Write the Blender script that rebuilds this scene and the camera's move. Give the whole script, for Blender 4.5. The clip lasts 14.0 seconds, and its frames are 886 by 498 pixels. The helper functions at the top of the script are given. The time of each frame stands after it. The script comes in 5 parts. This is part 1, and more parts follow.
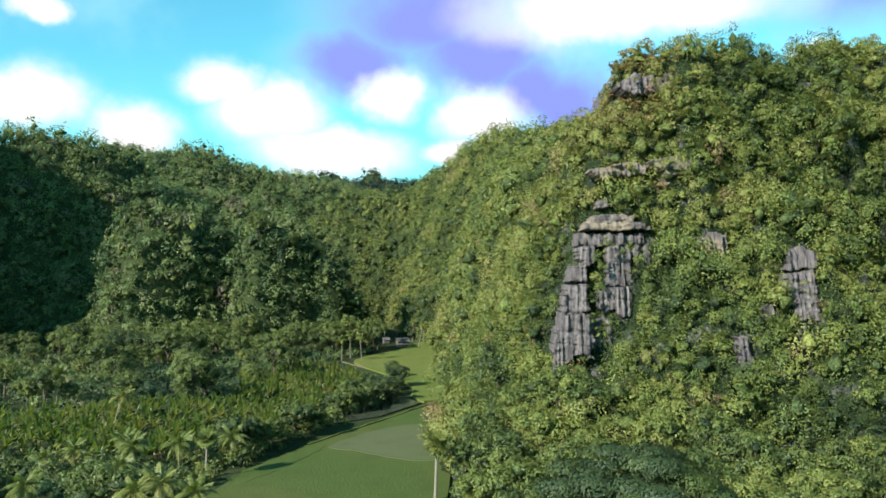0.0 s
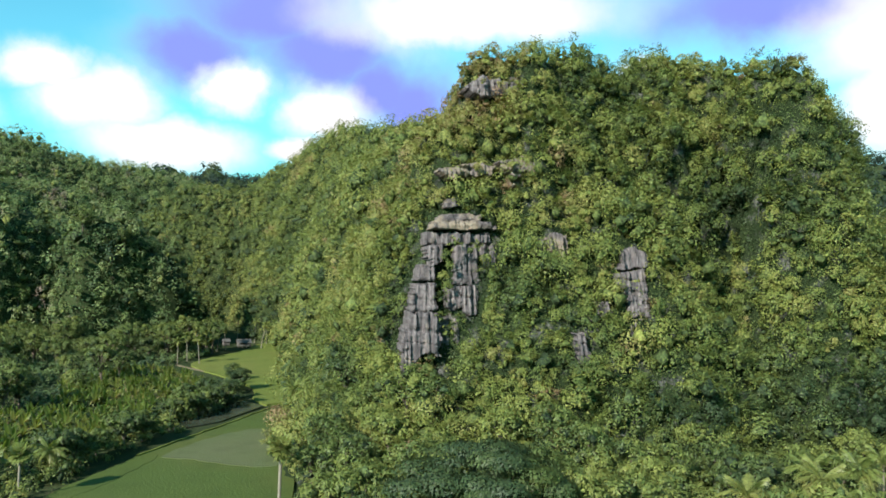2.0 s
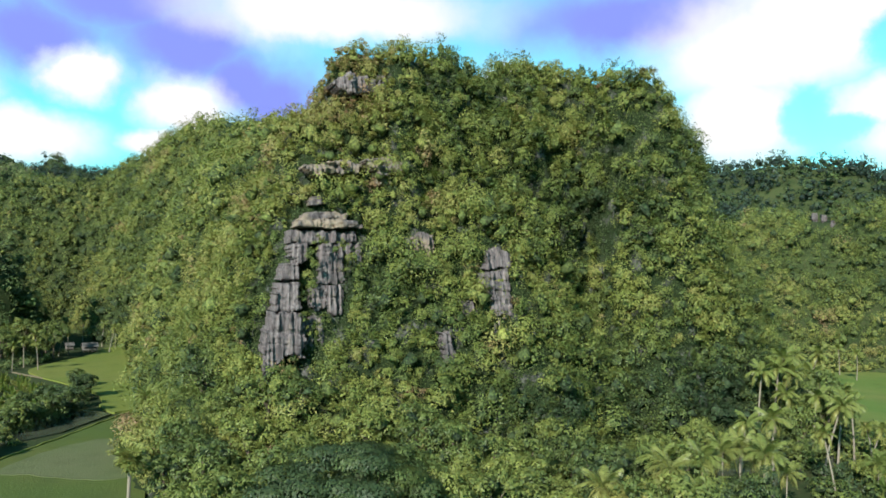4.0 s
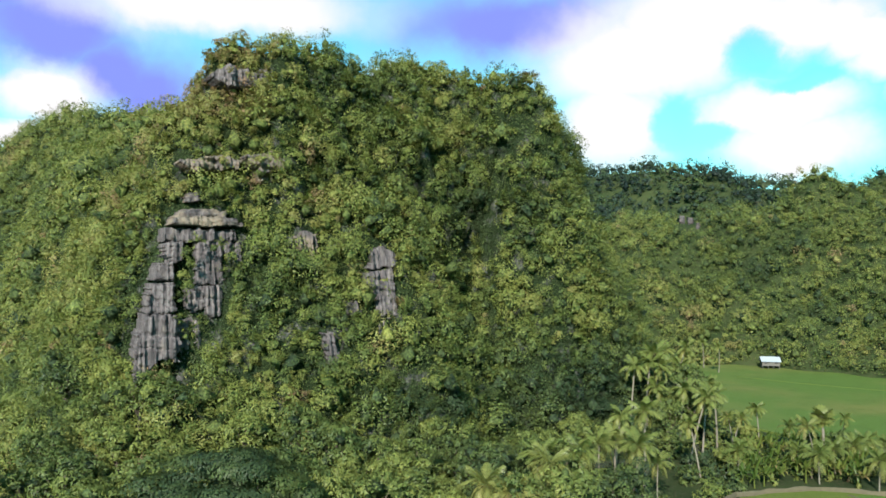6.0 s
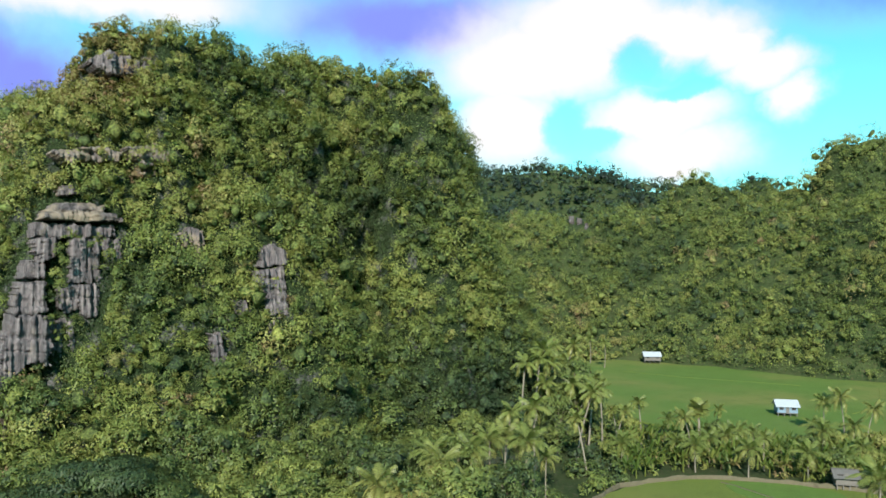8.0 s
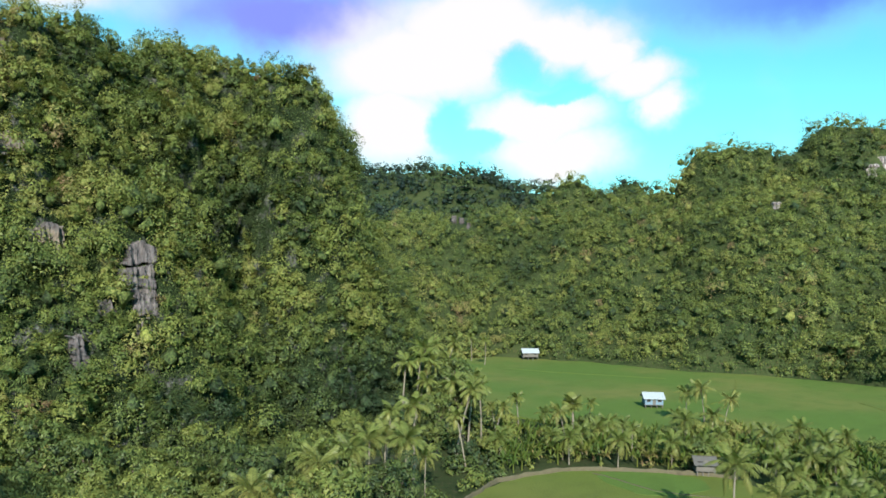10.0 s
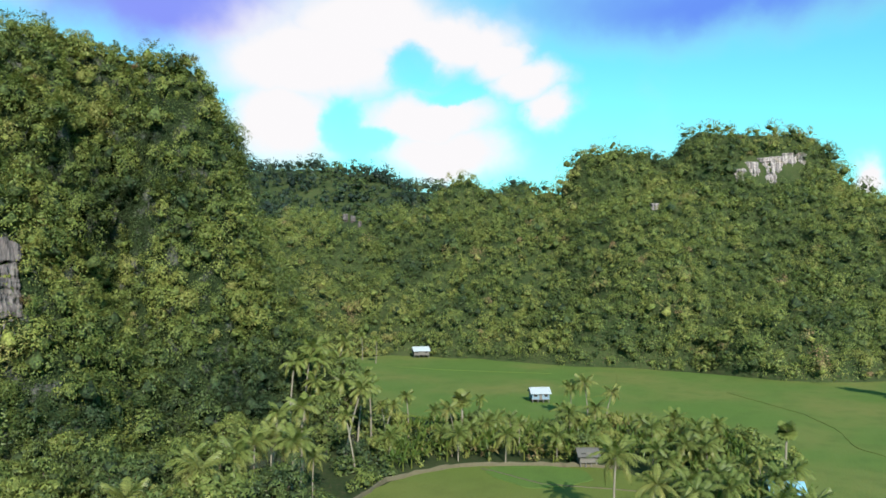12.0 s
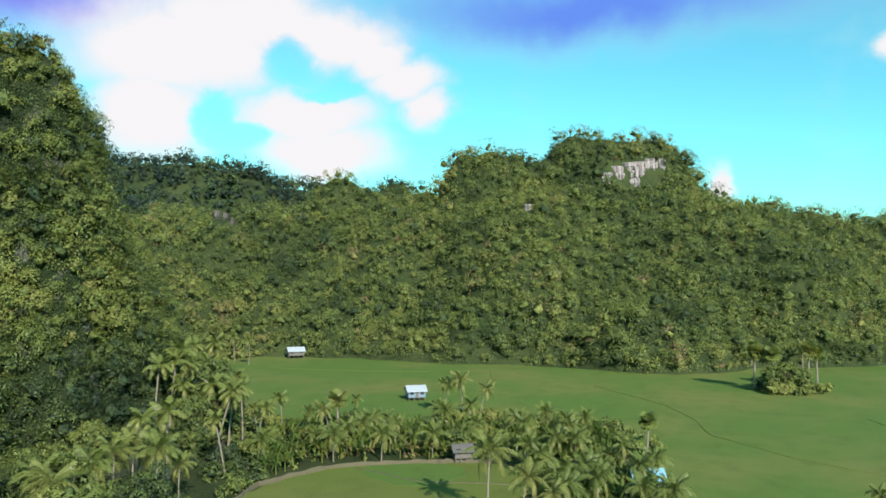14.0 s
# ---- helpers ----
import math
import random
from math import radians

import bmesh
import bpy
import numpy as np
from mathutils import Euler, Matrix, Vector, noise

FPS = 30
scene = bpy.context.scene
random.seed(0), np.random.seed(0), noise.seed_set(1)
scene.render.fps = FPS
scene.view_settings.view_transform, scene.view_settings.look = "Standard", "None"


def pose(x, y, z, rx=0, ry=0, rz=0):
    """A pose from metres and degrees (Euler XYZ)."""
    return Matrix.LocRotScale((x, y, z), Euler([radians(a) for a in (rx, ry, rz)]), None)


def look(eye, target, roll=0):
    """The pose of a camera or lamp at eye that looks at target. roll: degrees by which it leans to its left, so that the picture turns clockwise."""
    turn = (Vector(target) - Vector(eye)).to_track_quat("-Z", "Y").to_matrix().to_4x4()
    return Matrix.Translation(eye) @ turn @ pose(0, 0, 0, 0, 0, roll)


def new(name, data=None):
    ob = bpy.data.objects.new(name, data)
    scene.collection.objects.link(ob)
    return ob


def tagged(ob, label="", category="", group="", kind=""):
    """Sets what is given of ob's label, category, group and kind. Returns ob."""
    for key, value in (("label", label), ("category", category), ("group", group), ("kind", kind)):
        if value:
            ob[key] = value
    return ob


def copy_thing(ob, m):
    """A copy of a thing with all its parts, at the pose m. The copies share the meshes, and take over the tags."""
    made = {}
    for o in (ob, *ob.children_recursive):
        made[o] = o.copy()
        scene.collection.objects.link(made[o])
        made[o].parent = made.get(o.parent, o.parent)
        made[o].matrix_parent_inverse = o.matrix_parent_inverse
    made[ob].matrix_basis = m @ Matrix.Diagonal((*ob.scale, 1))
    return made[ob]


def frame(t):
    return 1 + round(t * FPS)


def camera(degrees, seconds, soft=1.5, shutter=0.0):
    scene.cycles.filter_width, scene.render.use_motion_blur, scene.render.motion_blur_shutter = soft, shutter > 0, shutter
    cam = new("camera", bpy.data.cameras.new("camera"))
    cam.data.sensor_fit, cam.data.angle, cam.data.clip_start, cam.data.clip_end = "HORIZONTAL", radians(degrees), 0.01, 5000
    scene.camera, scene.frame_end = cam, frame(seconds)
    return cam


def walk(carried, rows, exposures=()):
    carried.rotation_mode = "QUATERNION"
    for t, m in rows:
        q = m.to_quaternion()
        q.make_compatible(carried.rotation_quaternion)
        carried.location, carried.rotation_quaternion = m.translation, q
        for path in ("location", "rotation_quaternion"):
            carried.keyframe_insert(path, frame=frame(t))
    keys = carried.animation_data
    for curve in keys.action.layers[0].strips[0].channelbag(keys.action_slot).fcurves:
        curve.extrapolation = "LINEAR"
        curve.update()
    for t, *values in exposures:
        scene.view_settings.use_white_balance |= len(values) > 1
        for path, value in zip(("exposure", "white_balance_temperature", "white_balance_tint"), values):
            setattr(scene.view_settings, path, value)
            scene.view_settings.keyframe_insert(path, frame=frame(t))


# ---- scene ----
cam = camera(60.8, 14.0, 1.6)
EYE = 37.0
ROWS = [
    (0.0, 0.000, 0.000, 0.000, 91.850, -0.249, -0.002),
    (0.5, -0.137, 0.599, -0.060, 91.847, -0.334, -2.908),
    (1.0, -0.239, 1.143, -0.108, 91.856, -0.376, -5.974),
    (1.5, -0.307, 1.636, -0.147, 91.864, -0.383, -9.132),
    (2.0, -0.344, 2.080, -0.177, 91.872, -0.388, -11.691),
    (2.5, -0.351, 2.479, -0.199, 91.876, -0.449, -14.060),
    (3.0, -0.330, 2.834, -0.214, 91.897, -0.501, -16.827),
    (3.5, -0.282, 3.149, -0.222, 91.917, -0.501, -19.392),
    (4.0, -0.210, 3.427, -0.226, 91.920, -0.492, -21.915),
    (6.5, 0.458, 4.349, -0.196, 91.953, -0.408, -32.599),
    (7.0, 0.640, 4.459, -0.188, 91.944, -0.442, -34.576),
    (7.5, 0.835, 4.552, -0.180, 91.908, -0.441, -36.437),
    (8.0, 1.040, 4.629, -0.175, 91.887, -0.475, -38.500),
    (10.5, 2.158, 4.883, -0.216, 91.869, -0.484, -49.558),
    (11.0, 2.389, 4.927, -0.244, 91.866, -0.415, -51.706),
    (11.5, 2.617, 4.975, -0.280, 91.859, -0.398, -53.408),
    (12.0, 2.841, 5.030, -0.326, 91.843, -0.395, -55.443),
    (12.5, 3.060, 5.094, -0.383, 91.832, -0.399, -57.493),
    (13.0, 3.271, 5.171, -0.452, 91.837, -0.404, -59.791),
    (13.5, 3.474, 5.263, -0.532, 91.851, -0.398, -62.238),
    (14.0, 3.665, 5.373, -0.627, 91.866, -0.376, -64.723),
]
walk(cam, [(t, pose(x, y, EYE + z, rx, ry, rz)) for t, x, y, z, rx, ry, rz in ROWS],
     [(0.0, 1.12), (3.0, 1.02), (7.5, 0.93), (11.0, 0.88), (14.0, 0.79)])

# ---- sky and sun ----
SUN_FROM = Vector((-0.69, -0.70, 0.53)).normalized()
sun = new("sun", bpy.data.lights.new("sun", "SUN"))
sun.data.energy, sun.data.angle, sun.data.color = 5.0, radians(0.6), (1.0, 0.95, 0.86)
sun.matrix_world = look(SUN_FROM * 400, (0, 0, 0))

WHITE_CLOUDS = [
    (-16.4, 13.9, 2.6, 1.5), (-12.9, 11.7, 3.6, 2.3), (-8.3, 8.8, 5.1, 1.8), (-4.1, 13.1, 2.3, 1.5), (2.6, 11.9, 2.8, 1.8),
    (0.7, 9.2, 2.1, 0.9), (-28.8, 11.8, 3.2, 2.0), (-22.5, 10.0, 3.0, 1.8), (-28.3, 17.6, 1.9, 0.9), (14.2, 19.2, 9.8, 2.1),
    (25.9, 14.9, 1.5, 1.1), (45.4, 15.6, 7.0, 3.2), (49.7, 18.5, 6.8, 2.6), (42.9, 11.3, 3.6, 3.2), (55.7, 17.4, 4.7, 2.1),
    (54.5, 11.5, 5.1, 1.9), (56.2, 9.0, 4.7, 2.0), (59.0, 16.0, 2.4, 1.6), (61.3, 14.4, 2.6, 1.6), (63.4, 12.2, 1.7, 1.4), (96.2, 15.0, 1.6, 1.0),
    (85.1, 6.5, 1.0, 1.3),
]
CLOUD_GAPS = [
    (52.9, 15.4, 2.0, 1.4), (47.6, 11.0, 1.8, 1.5), (50.0, 10.0, 1.9, 0.8), (56.2, 13.5, 2.1, 0.6),
]
VIOLET_CLOUDS = [
    (-6.6, 15.8, 3.4, 1.8), (-1.3, 19.1, 5.2, 2.6), (2.8, 16.4, 4.6, 2.6), (7.0, 13.8, 3.2, 2.2), (9.2, 12.4, 3.0, 2.8), (35.3, 18.3, 6.4, 1.7),
    (36.6, 18.4, 8.5, 1.8),
]
BLUE_BANKS = [
    (76.0, 19.3, 20.4, 3.0),
]


class Nodes:
    """Short hand for node trees."""

    def __init__(self, tree):
        self.tree = tree
        tree.nodes.clear()

    def add(self, kind, **inputs):
        n = self.tree.nodes.new(kind)
        for key, value in inputs.items():
            if key[0] == "_":
                continue
            self.feed(n.inputs[int(key[1:]) if key[0] == "i" and key[1:].isdigit() else key.replace("_", " ")], value)
        return n

    def feed(self, socket, value):
        if isinstance(value, bpy.types.NodeSocket):
            self.tree.links.new(value, socket)
        else:
            socket.default_value = value

    def math(self, op, a, b=0.0, c=0.0):
        n = self.tree.nodes.new("ShaderNodeMath")
        n.operation = op
        for s, v in zip(n.inputs, (a, b, c)):
            self.feed(s, v)
        return n.outputs[0]

    def vec(self, op, a, b=(0, 0, 0), c=(0, 0, 0)):
        n = self.tree.nodes.new("ShaderNodeVectorMath")
        n.operation = op
        for s, v in zip(n.inputs, (a, b, c)):
            self.feed(s, v)
        return n

    def mix(self, fac, a, b, how="MIX"):
        n = self.tree.nodes.new("ShaderNodeMix")
        n.data_type, n.blend_type = "RGBA", how
        for s, v in ((n.inputs[0], fac), (n.inputs[6], a), (n.inputs[7], b)):
            self.feed(s, v)
        return n.outputs[2]

    def ramp(self, fac, stops):
        n = self.tree.nodes.new("ShaderNodeValToRGB")
        e = n.color_ramp.elements
        while len(e) < len(stops):
            e.new(0.5)
        for el, (p, col) in zip(e, stops):
            el.position, el.color = p, (*col, 1)
        self.feed(n.inputs[0], fac)
        return n.outputs[0]

    def smooth(self, value, lo, hi, a=0.0, b=1.0):
        n = self.tree.nodes.new("ShaderNodeMapRange")
        n.interpolation_type = "SMOOTHSTEP"
        for s, v in zip(n.inputs, (value, lo, hi, a, b)):
            self.feed(s, v)
        return n.outputs[0]

    def noise(self, scale, detail=3.0, vector=None, rough=0.55):
        n = self.tree.nodes.new("ShaderNodeTexNoise")
        n.inputs["Scale"].default_value, n.inputs["Detail"].default_value, n.inputs["Roughness"].default_value = scale, detail, rough
        if vector is not None:
            self.feed(n.inputs["Vector"], vector)
        return n


def build_world():
    w = bpy.data.worlds.new("sky")
    scene.world = w
    w.use_nodes = True
    k = Nodes(w.node_tree)
    way = k.add("ShaderNodeTexCoord").outputs["Generated"]
    sky = k.tree.nodes.new("ShaderNodeTexSky")
    sky.sky_type, sky.sun_disc = "NISHITA", False
    sky.sun_elevation, sky.sun_rotation = math.asin(SUN_FROM.z), math.atan2(SUN_FROM.x, SUN_FROM.y)
    sky.air_density, sky.dust_density, sky.ozone_density = 1.0, 0.4, 1.0
    split = k.add("ShaderNodeSeparateXYZ", Vector=way)
    az = k.math("MULTIPLY", k.math("ARCTAN2", split.outputs[0], split.outputs[1]), 57.2958)
    el = k.math("MULTIPLY", k.math("ARCSINE", split.outputs[2]), 57.2958)
    plain = k.add("ShaderNodeCombineXYZ", X=az, Y=el, Z=0.0).outputs[0]
    puff = k.noise(0.16, 5.0, plain, 0.58)
    bend = k.vec("SUBTRACT", puff.outputs["Color"], (0.5, 0.5, 0.5)).outputs[0]
    place = k.vec("MULTIPLY_ADD", bend, (5.5, 4.0, 0.0), plain).outputs[0]

    def nearest(blobs):
        least = None
        for a, e, ra, re in blobs:
            d = k.vec("LENGTH", k.vec("MULTIPLY_ADD", place, (1 / ra, 1 / re, 0), (-a / ra, -e / re, 0)).outputs[0]).outputs["Value"]
            least = d if least is None else k.math("MINIMUM", least, d)
        return least

    white = k.smooth(nearest(WHITE_CLOUDS), 1.7, 0.6)
    gaps = k.smooth(nearest(CLOUD_GAPS), 1.4, 0.7)
    violet = k.smooth(nearest(VIOLET_CLOUDS), 2.5, 0.4)
    blue = k.smooth(nearest(BLUE_BANKS), 1.5, 0.1)
    white = k.math("MULTIPLY", white, k.math("SUBTRACT", 1.0, k.math("MULTIPLY", gaps, 0.85)))
    wisps = k.math("MULTIPLY", k.smooth(k.noise(0.09, 4.0, plain).outputs[0], 0.5, 0.75), 0.45)
    tint = k.mix(1.0, sky.outputs[0], (0.52, 1.38, 1.28, 1), "MULTIPLY")
    clear = k.add("ShaderNodeBackground", Color=tint, Strength=0.086)
    col = k.mix(blue, (0.45, 0.86, 1.0, 1), (0.15, 0.32, 0.98, 1))
    col = k.mix(violet, col, (0.27, 0.34, 1.0, 1))
    col = k.mix(white, col, (1.0, 0.98, 1.0, 1))
    cloud = k.add("ShaderNodeBackground", Color=col, Strength=0.54)
    cover = k.math("MAXIMUM", k.math("MAXIMUM", white, violet), k.math("MAXIMUM", blue, wisps))
    out = k.add("ShaderNodeMixShader", i0=cover, i1=clear.outputs[0], i2=cloud.outputs[0])
    k.add("ShaderNodeOutputWorld", Surface=out.outputs[0])


build_world()


# ---- materials ----
def material(name, rough=0.8, spec=0.3):
    m = bpy.data.materials.new(name)
    m.use_nodes = True
    k = Nodes(m.node_tree)
    b = k.add("ShaderNodeBsdfPrincipled", Roughness=rough)
    b.inputs["Specular IOR Level"].default_value = spec
    o = k.add("ShaderNodeOutputMaterial", Surface=b.outputs[0])
    return m, k, b, o


def leaf_material(name, stops, through_light=0.2, spread=0.5, rough=0.55, grain=0.0):
    """Leaves: colour from the plant's own tint, each leaf a little different, light shining through."""
    m, k, b, o = material(name, rough, 0.25)
    tint = k.add("ShaderNodeAttribute")
    tint.attribute_name = "tint"
    own = k.add("ShaderNodeNewGeometry").outputs["Random Per Island"]
    pos = k.add("ShaderNodeNewGeometry").outputs["Position"]
    broad = k.noise(0.035, 3.0, pos).outputs[0]
    f = k.math("ADD", tint.outputs["Fac"], k.math("MULTIPLY", k.math("SUBTRACT", broad, 0.5), 0.7))
    f = k.math("ADD", f, k.math("MULTIPLY", k.math("SUBTRACT", own, 0.5), spread * 0.12))
    col = k.ramp(f, stops)
    col = k.mix(1.0, col, k.ramp(own, [(0, (0.86, 0.86, 0.87)), (1, (1.14, 1.14, 1.13))]), "MULTIPLY")
    # grain paints lit and shaded tufts into the colour
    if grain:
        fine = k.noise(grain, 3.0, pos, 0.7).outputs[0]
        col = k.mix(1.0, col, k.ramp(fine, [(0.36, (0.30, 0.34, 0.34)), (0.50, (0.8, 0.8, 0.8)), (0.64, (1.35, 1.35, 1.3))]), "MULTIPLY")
        k.feed(b.inputs["Normal"], k.add("ShaderNodeBump", Height=fine, Strength=1.0, Distance=0.8 / grain).outputs[0])
    k.feed(b.inputs["Base Color"], col)
    t = k.add("ShaderNodeBsdfTranslucent", Color=k.mix(1.0, col, (1.15, 1.2, 0.5, 1), "MULTIPLY"))
    k.feed(o.inputs[0], k.add("ShaderNodeMixShader", i0=through_light, i1=b.outputs[0], i2=t.outputs[0]).outputs[0])
    return m


GREENS = [(0.0, (0.028, 0.048, 0.020)), (0.32, (0.088, 0.119, 0.031)), (0.6, (0.159, 0.180, 0.043)), (0.84, (0.205, 0.198, 0.064)), (1.0, (0.19, 0.125, 0.07))]
# far greens carry the cloud shade and bluish haze of the distant ridges
CLOUD_SHADE_GREENS = [(0.0, (0.012, 0.026, 0.022)), (0.5, (0.026, 0.046, 0.030)), (0.8, (0.07, 0.105, 0.03)), (1.0, (0.10, 0.09, 0.05))]
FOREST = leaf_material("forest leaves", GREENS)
# cooler greens put the valley's blue haze into the leaf colour
HAZE_FOREST = leaf_material("valley leaves tinted for haze", [(p, (r * 0.82, g * 0.96, b * 1.35)) for p, (r, g, b) in GREENS])
FAR_FOREST = leaf_material("far leaves dark with cloud shade", CLOUD_SHADE_GREENS)
# crown cores: the shade between leaves is put into their colour
SHADE_CORE = leaf_material("inner foliage dark with painted shade", GREENS, 0.02, 0.5, 0.7, 1.4)
FAR_SHADE_CORE = leaf_material("far inner foliage dark with painted shade", CLOUD_SHADE_GREENS, 0.02, 0.5, 0.7, 0.7)
PALM = leaf_material("palm leaves", [(0.0, (0.056, 0.092, 0.024)), (0.5, (0.130, 0.158, 0.042)), (0.85, (0.205, 0.198, 0.062)), (1.0, (0.19, 0.14, 0.07))], 0.3, 0.4, 0.42)
BANANA = leaf_material("banana leaves", [(0.0, (0.040, 0.078, 0.018)), (0.5, (0.088, 0.128, 0.026)), (0.85, (0.15, 0.165, 0.042)), (1.0, (0.18, 0.14, 0.06))], 0.4, 0.4, 0.4)


def ground_material():
    m, k, b, o = material("undergrowth soil", 0.95, 0.1)
    pos = k.add("ShaderNodeNewGeometry").outputs["Position"]
    a, c = k.noise(0.08, 5.0, pos).outputs[0], k.noise(1.3, 4.0, pos).outputs[0]
    # soil colours darkened to stand in for shade under the crowns
    col = k.mix(k.smooth(a, 0.35, 0.65), (0.020, 0.034, 0.012, 1), (0.036, 0.050, 0.018, 1))
    col = k.mix(k.smooth(c, 0.5, 0.75), col, (0.060, 0.052, 0.030, 1))
    k.feed(b.inputs["Base Color"], col)
    bump = k.add("ShaderNodeBump", Height=c, Strength=0.8, Distance=0.4)
    k.feed(b.inputs["Normal"], bump.outputs[0])
    return m


def rice_material(name, green, dry):
    m, k, b, o = material(name, 0.8, 0.15)
    pos = k.add("ShaderNodeNewGeometry").outputs["Position"]
    a, c, f = k.noise(0.022, 4.0, pos).outputs[0], k.noise(0.16, 4.0, pos).outputs[0], k.noise(2.2, 3.0, pos).outputs[0]
    col = k.mix(k.smooth(a, 0.4, 0.68), green, dry)
    col = k.mix(k.math("MULTIPLY", k.smooth(c, 0.45, 0.72), 0.45), col, tuple(v * 0.62 for v in green[:3]) + (1,))
    col = k.mix(k.math("MULTIPLY", k.smooth(f, 0.3, 0.75), 0.5), col, tuple(v * 1.35 for v in green[:3]) + (1,))
    k.feed(b.inputs["Base Color"], col)
    bump = k.add("ShaderNodeBump", Height=f, Strength=0.6, Distance=0.25)
    k.feed(b.inputs["Normal"], bump.outputs[0])
    return m


def rock_material(name, pale, stain=(0.20, 0.165, 0.12), least=0.55):
    m, k, b, o = material(name, 0.9, 0.2)
    pos = k.add("ShaderNodeNewGeometry").outputs["Position"]
    tall = k.vec("MULTIPLY", pos, (1.0, 1.0, 0.06)).outputs[0]
    streak, grain, blot = k.noise(1.3, 6.0, tall, 0.65).outputs[0], k.noise(3.0, 5.0, pos).outputs[0], k.noise(0.3, 4.0, pos).outputs[0]
    col = k.ramp(streak, [(0.30, (0.014, 0.013, 0.014)), (0.46, (0.058, 0.053, 0.055)), (0.60, (0.120, 0.110, 0.110)), (0.78, (0.25, 0.23, 0.21))])
    col = k.mix(1.0, col, (pale, pale * 0.94, pale * 0.95, 1), "MULTIPLY")
    col = k.mix(k.math("MULTIPLY", k.smooth(blot, least, least + 0.25), 0.6), col, tuple(v * pale ** 0.5 for v in stain) + (1,))
    col = k.mix(k.math("MULTIPLY", grain, 0.35), col, (0.09, 0.088, 0.09, 1))
    k.feed(b.inputs["Base Color"], col)
    bump = k.add("ShaderNodeBump", Height=k.math("ADD", k.math("MULTIPLY", streak, 1.5), k.math("MULTIPLY", grain, 0.4)), Strength=0.9, Distance=0.5)
    k.feed(b.inputs["Normal"], bump.outputs[0])
    return m


def plain_material(name, colour, rough=0.7, metal=0.0, grain=6.0, amount=0.35):
    m, k, b, o = material(name, rough, 0.3)
    pos = k.add("ShaderNodeTexCoord").outputs["Object"]
    n, w = k.noise(grain, 4.0, pos).outputs[0], k.noise(grain * 0.2, 3.0, pos).outputs[0]
    col = k.mix(k.math("MULTIPLY", k.smooth(n, 0.3, 0.75), amount), (*colour, 1), tuple(v * 0.5 for v in colour) + (1,))
    col = k.mix(k.math("MULTIPLY", k.smooth(w, 0.45, 0.8), amount), col, tuple(v * 0.7 + 0.03 for v in colour) + (1,))
    k.feed(b.inputs["Base Color"], col)
    b.inputs["Metallic"].default_value = metal
    bump = k.add("ShaderNodeBump", Height=n, Strength=0.3, Distance=0.05)
    k.feed(b.inputs["Normal"], bump.outputs[0])
    return m


def mossy_shaded_rock_material():
    m, k, b, o = material("mossy limestone ground with shade in its green", 0.95, 0.1)
    pos = k.add("ShaderNodeNewGeometry").outputs["Position"]
    tall = k.vec("MULTIPLY", pos, (1.0, 1.0, 0.15)).outputs[0]
    a, c, f = k.noise(0.25, 4.0, pos).outputs[0], k.noise(0.8, 5.0, tall).outputs[0], k.noise(2.5, 4.0, pos).outputs[0]
    rock = k.ramp(c, [(0.3, (0.04, 0.04, 0.042)), (0.6, (0.12, 0.115, 0.115)), (0.8, (0.2, 0.19, 0.17))])
    # moss green is darkened, so the hollows' shade lies in the colour
    col = k.mix(k.smooth(k.math("ADD", a, k.math("MULTIPLY", f, 0.4)), 0.72, 0.95), (0.015, 0.024, 0.009, 1), rock)
    k.feed(b.inputs["Base Color"], col)
    k.feed(b.inputs["Normal"], k.add("ShaderNodeBump", Height=k.math("ADD", c, f), Strength=0.9, Distance=0.5).outputs[0])
    return m


MOSSY_SHADE = mossy_shaded_rock_material()
GROUND = ground_material()
RICE = rice_material("young rice", (0.050, 0.074, 0.016, 1), (0.076, 0.080, 0.022, 1))
RICE_PLAIN = rice_material("green rice of the plain", (0.074, 0.122, 0.024, 1), (0.138, 0.136, 0.040, 1))
RICE_WET = rice_material("thin seedlings in a flooded plot", (0.072, 0.090, 0.036, 1), (0.092, 0.094, 0.048, 1))
RICE_DRY = rice_material("ripening rice", (0.092, 0.118, 0.023, 1), (0.116, 0.126, 0.031, 1))
ROCK = rock_material("weathered limestone", 1.3)
TAN_ROCK = rock_material("tan weathered limestone", 1.05, (0.30, 0.235, 0.16), 0.36)
PALE_ROCK = rock_material("pale tan limestone", 3.4)
BARK = plain_material("grey bark", (0.10, 0.08, 0.06), 0.9)
PALM_BARK = plain_material("pale palm bark", (0.18, 0.16, 0.125), 0.9)
EARTH = plain_material("dry earth bank", (0.095, 0.082, 0.050), 0.95, 0.0, 1.5)
WATER = plain_material("muddy pond water", (0.05, 0.06, 0.04), 0.12, 0.0, 0.3)
TIN = plain_material("pale zinc roofing", (0.40, 0.44, 0.48), 0.5, 0.2, 3.0, 0.25)
BLUE_TIN = plain_material("pale blue roofing", (0.20, 0.40, 0.55), 0.45, 0.1, 3.0, 0.25)
OLD_TIN = plain_material("weathered grey roofing", (0.10, 0.095, 0.09), 0.7, 0.0, 3.0)
PLANK = plain_material("weathered plank wall", (0.12, 0.11, 0.10), 0.85, 0.0, 5.0)
BLUE_WALL = plain_material("faded blue plank wall", (0.14, 0.21, 0.28), 0.85, 0.0, 5.0)
DARK = plain_material("shade-dark window panel", (0.02, 0.02, 0.02), 0.9)


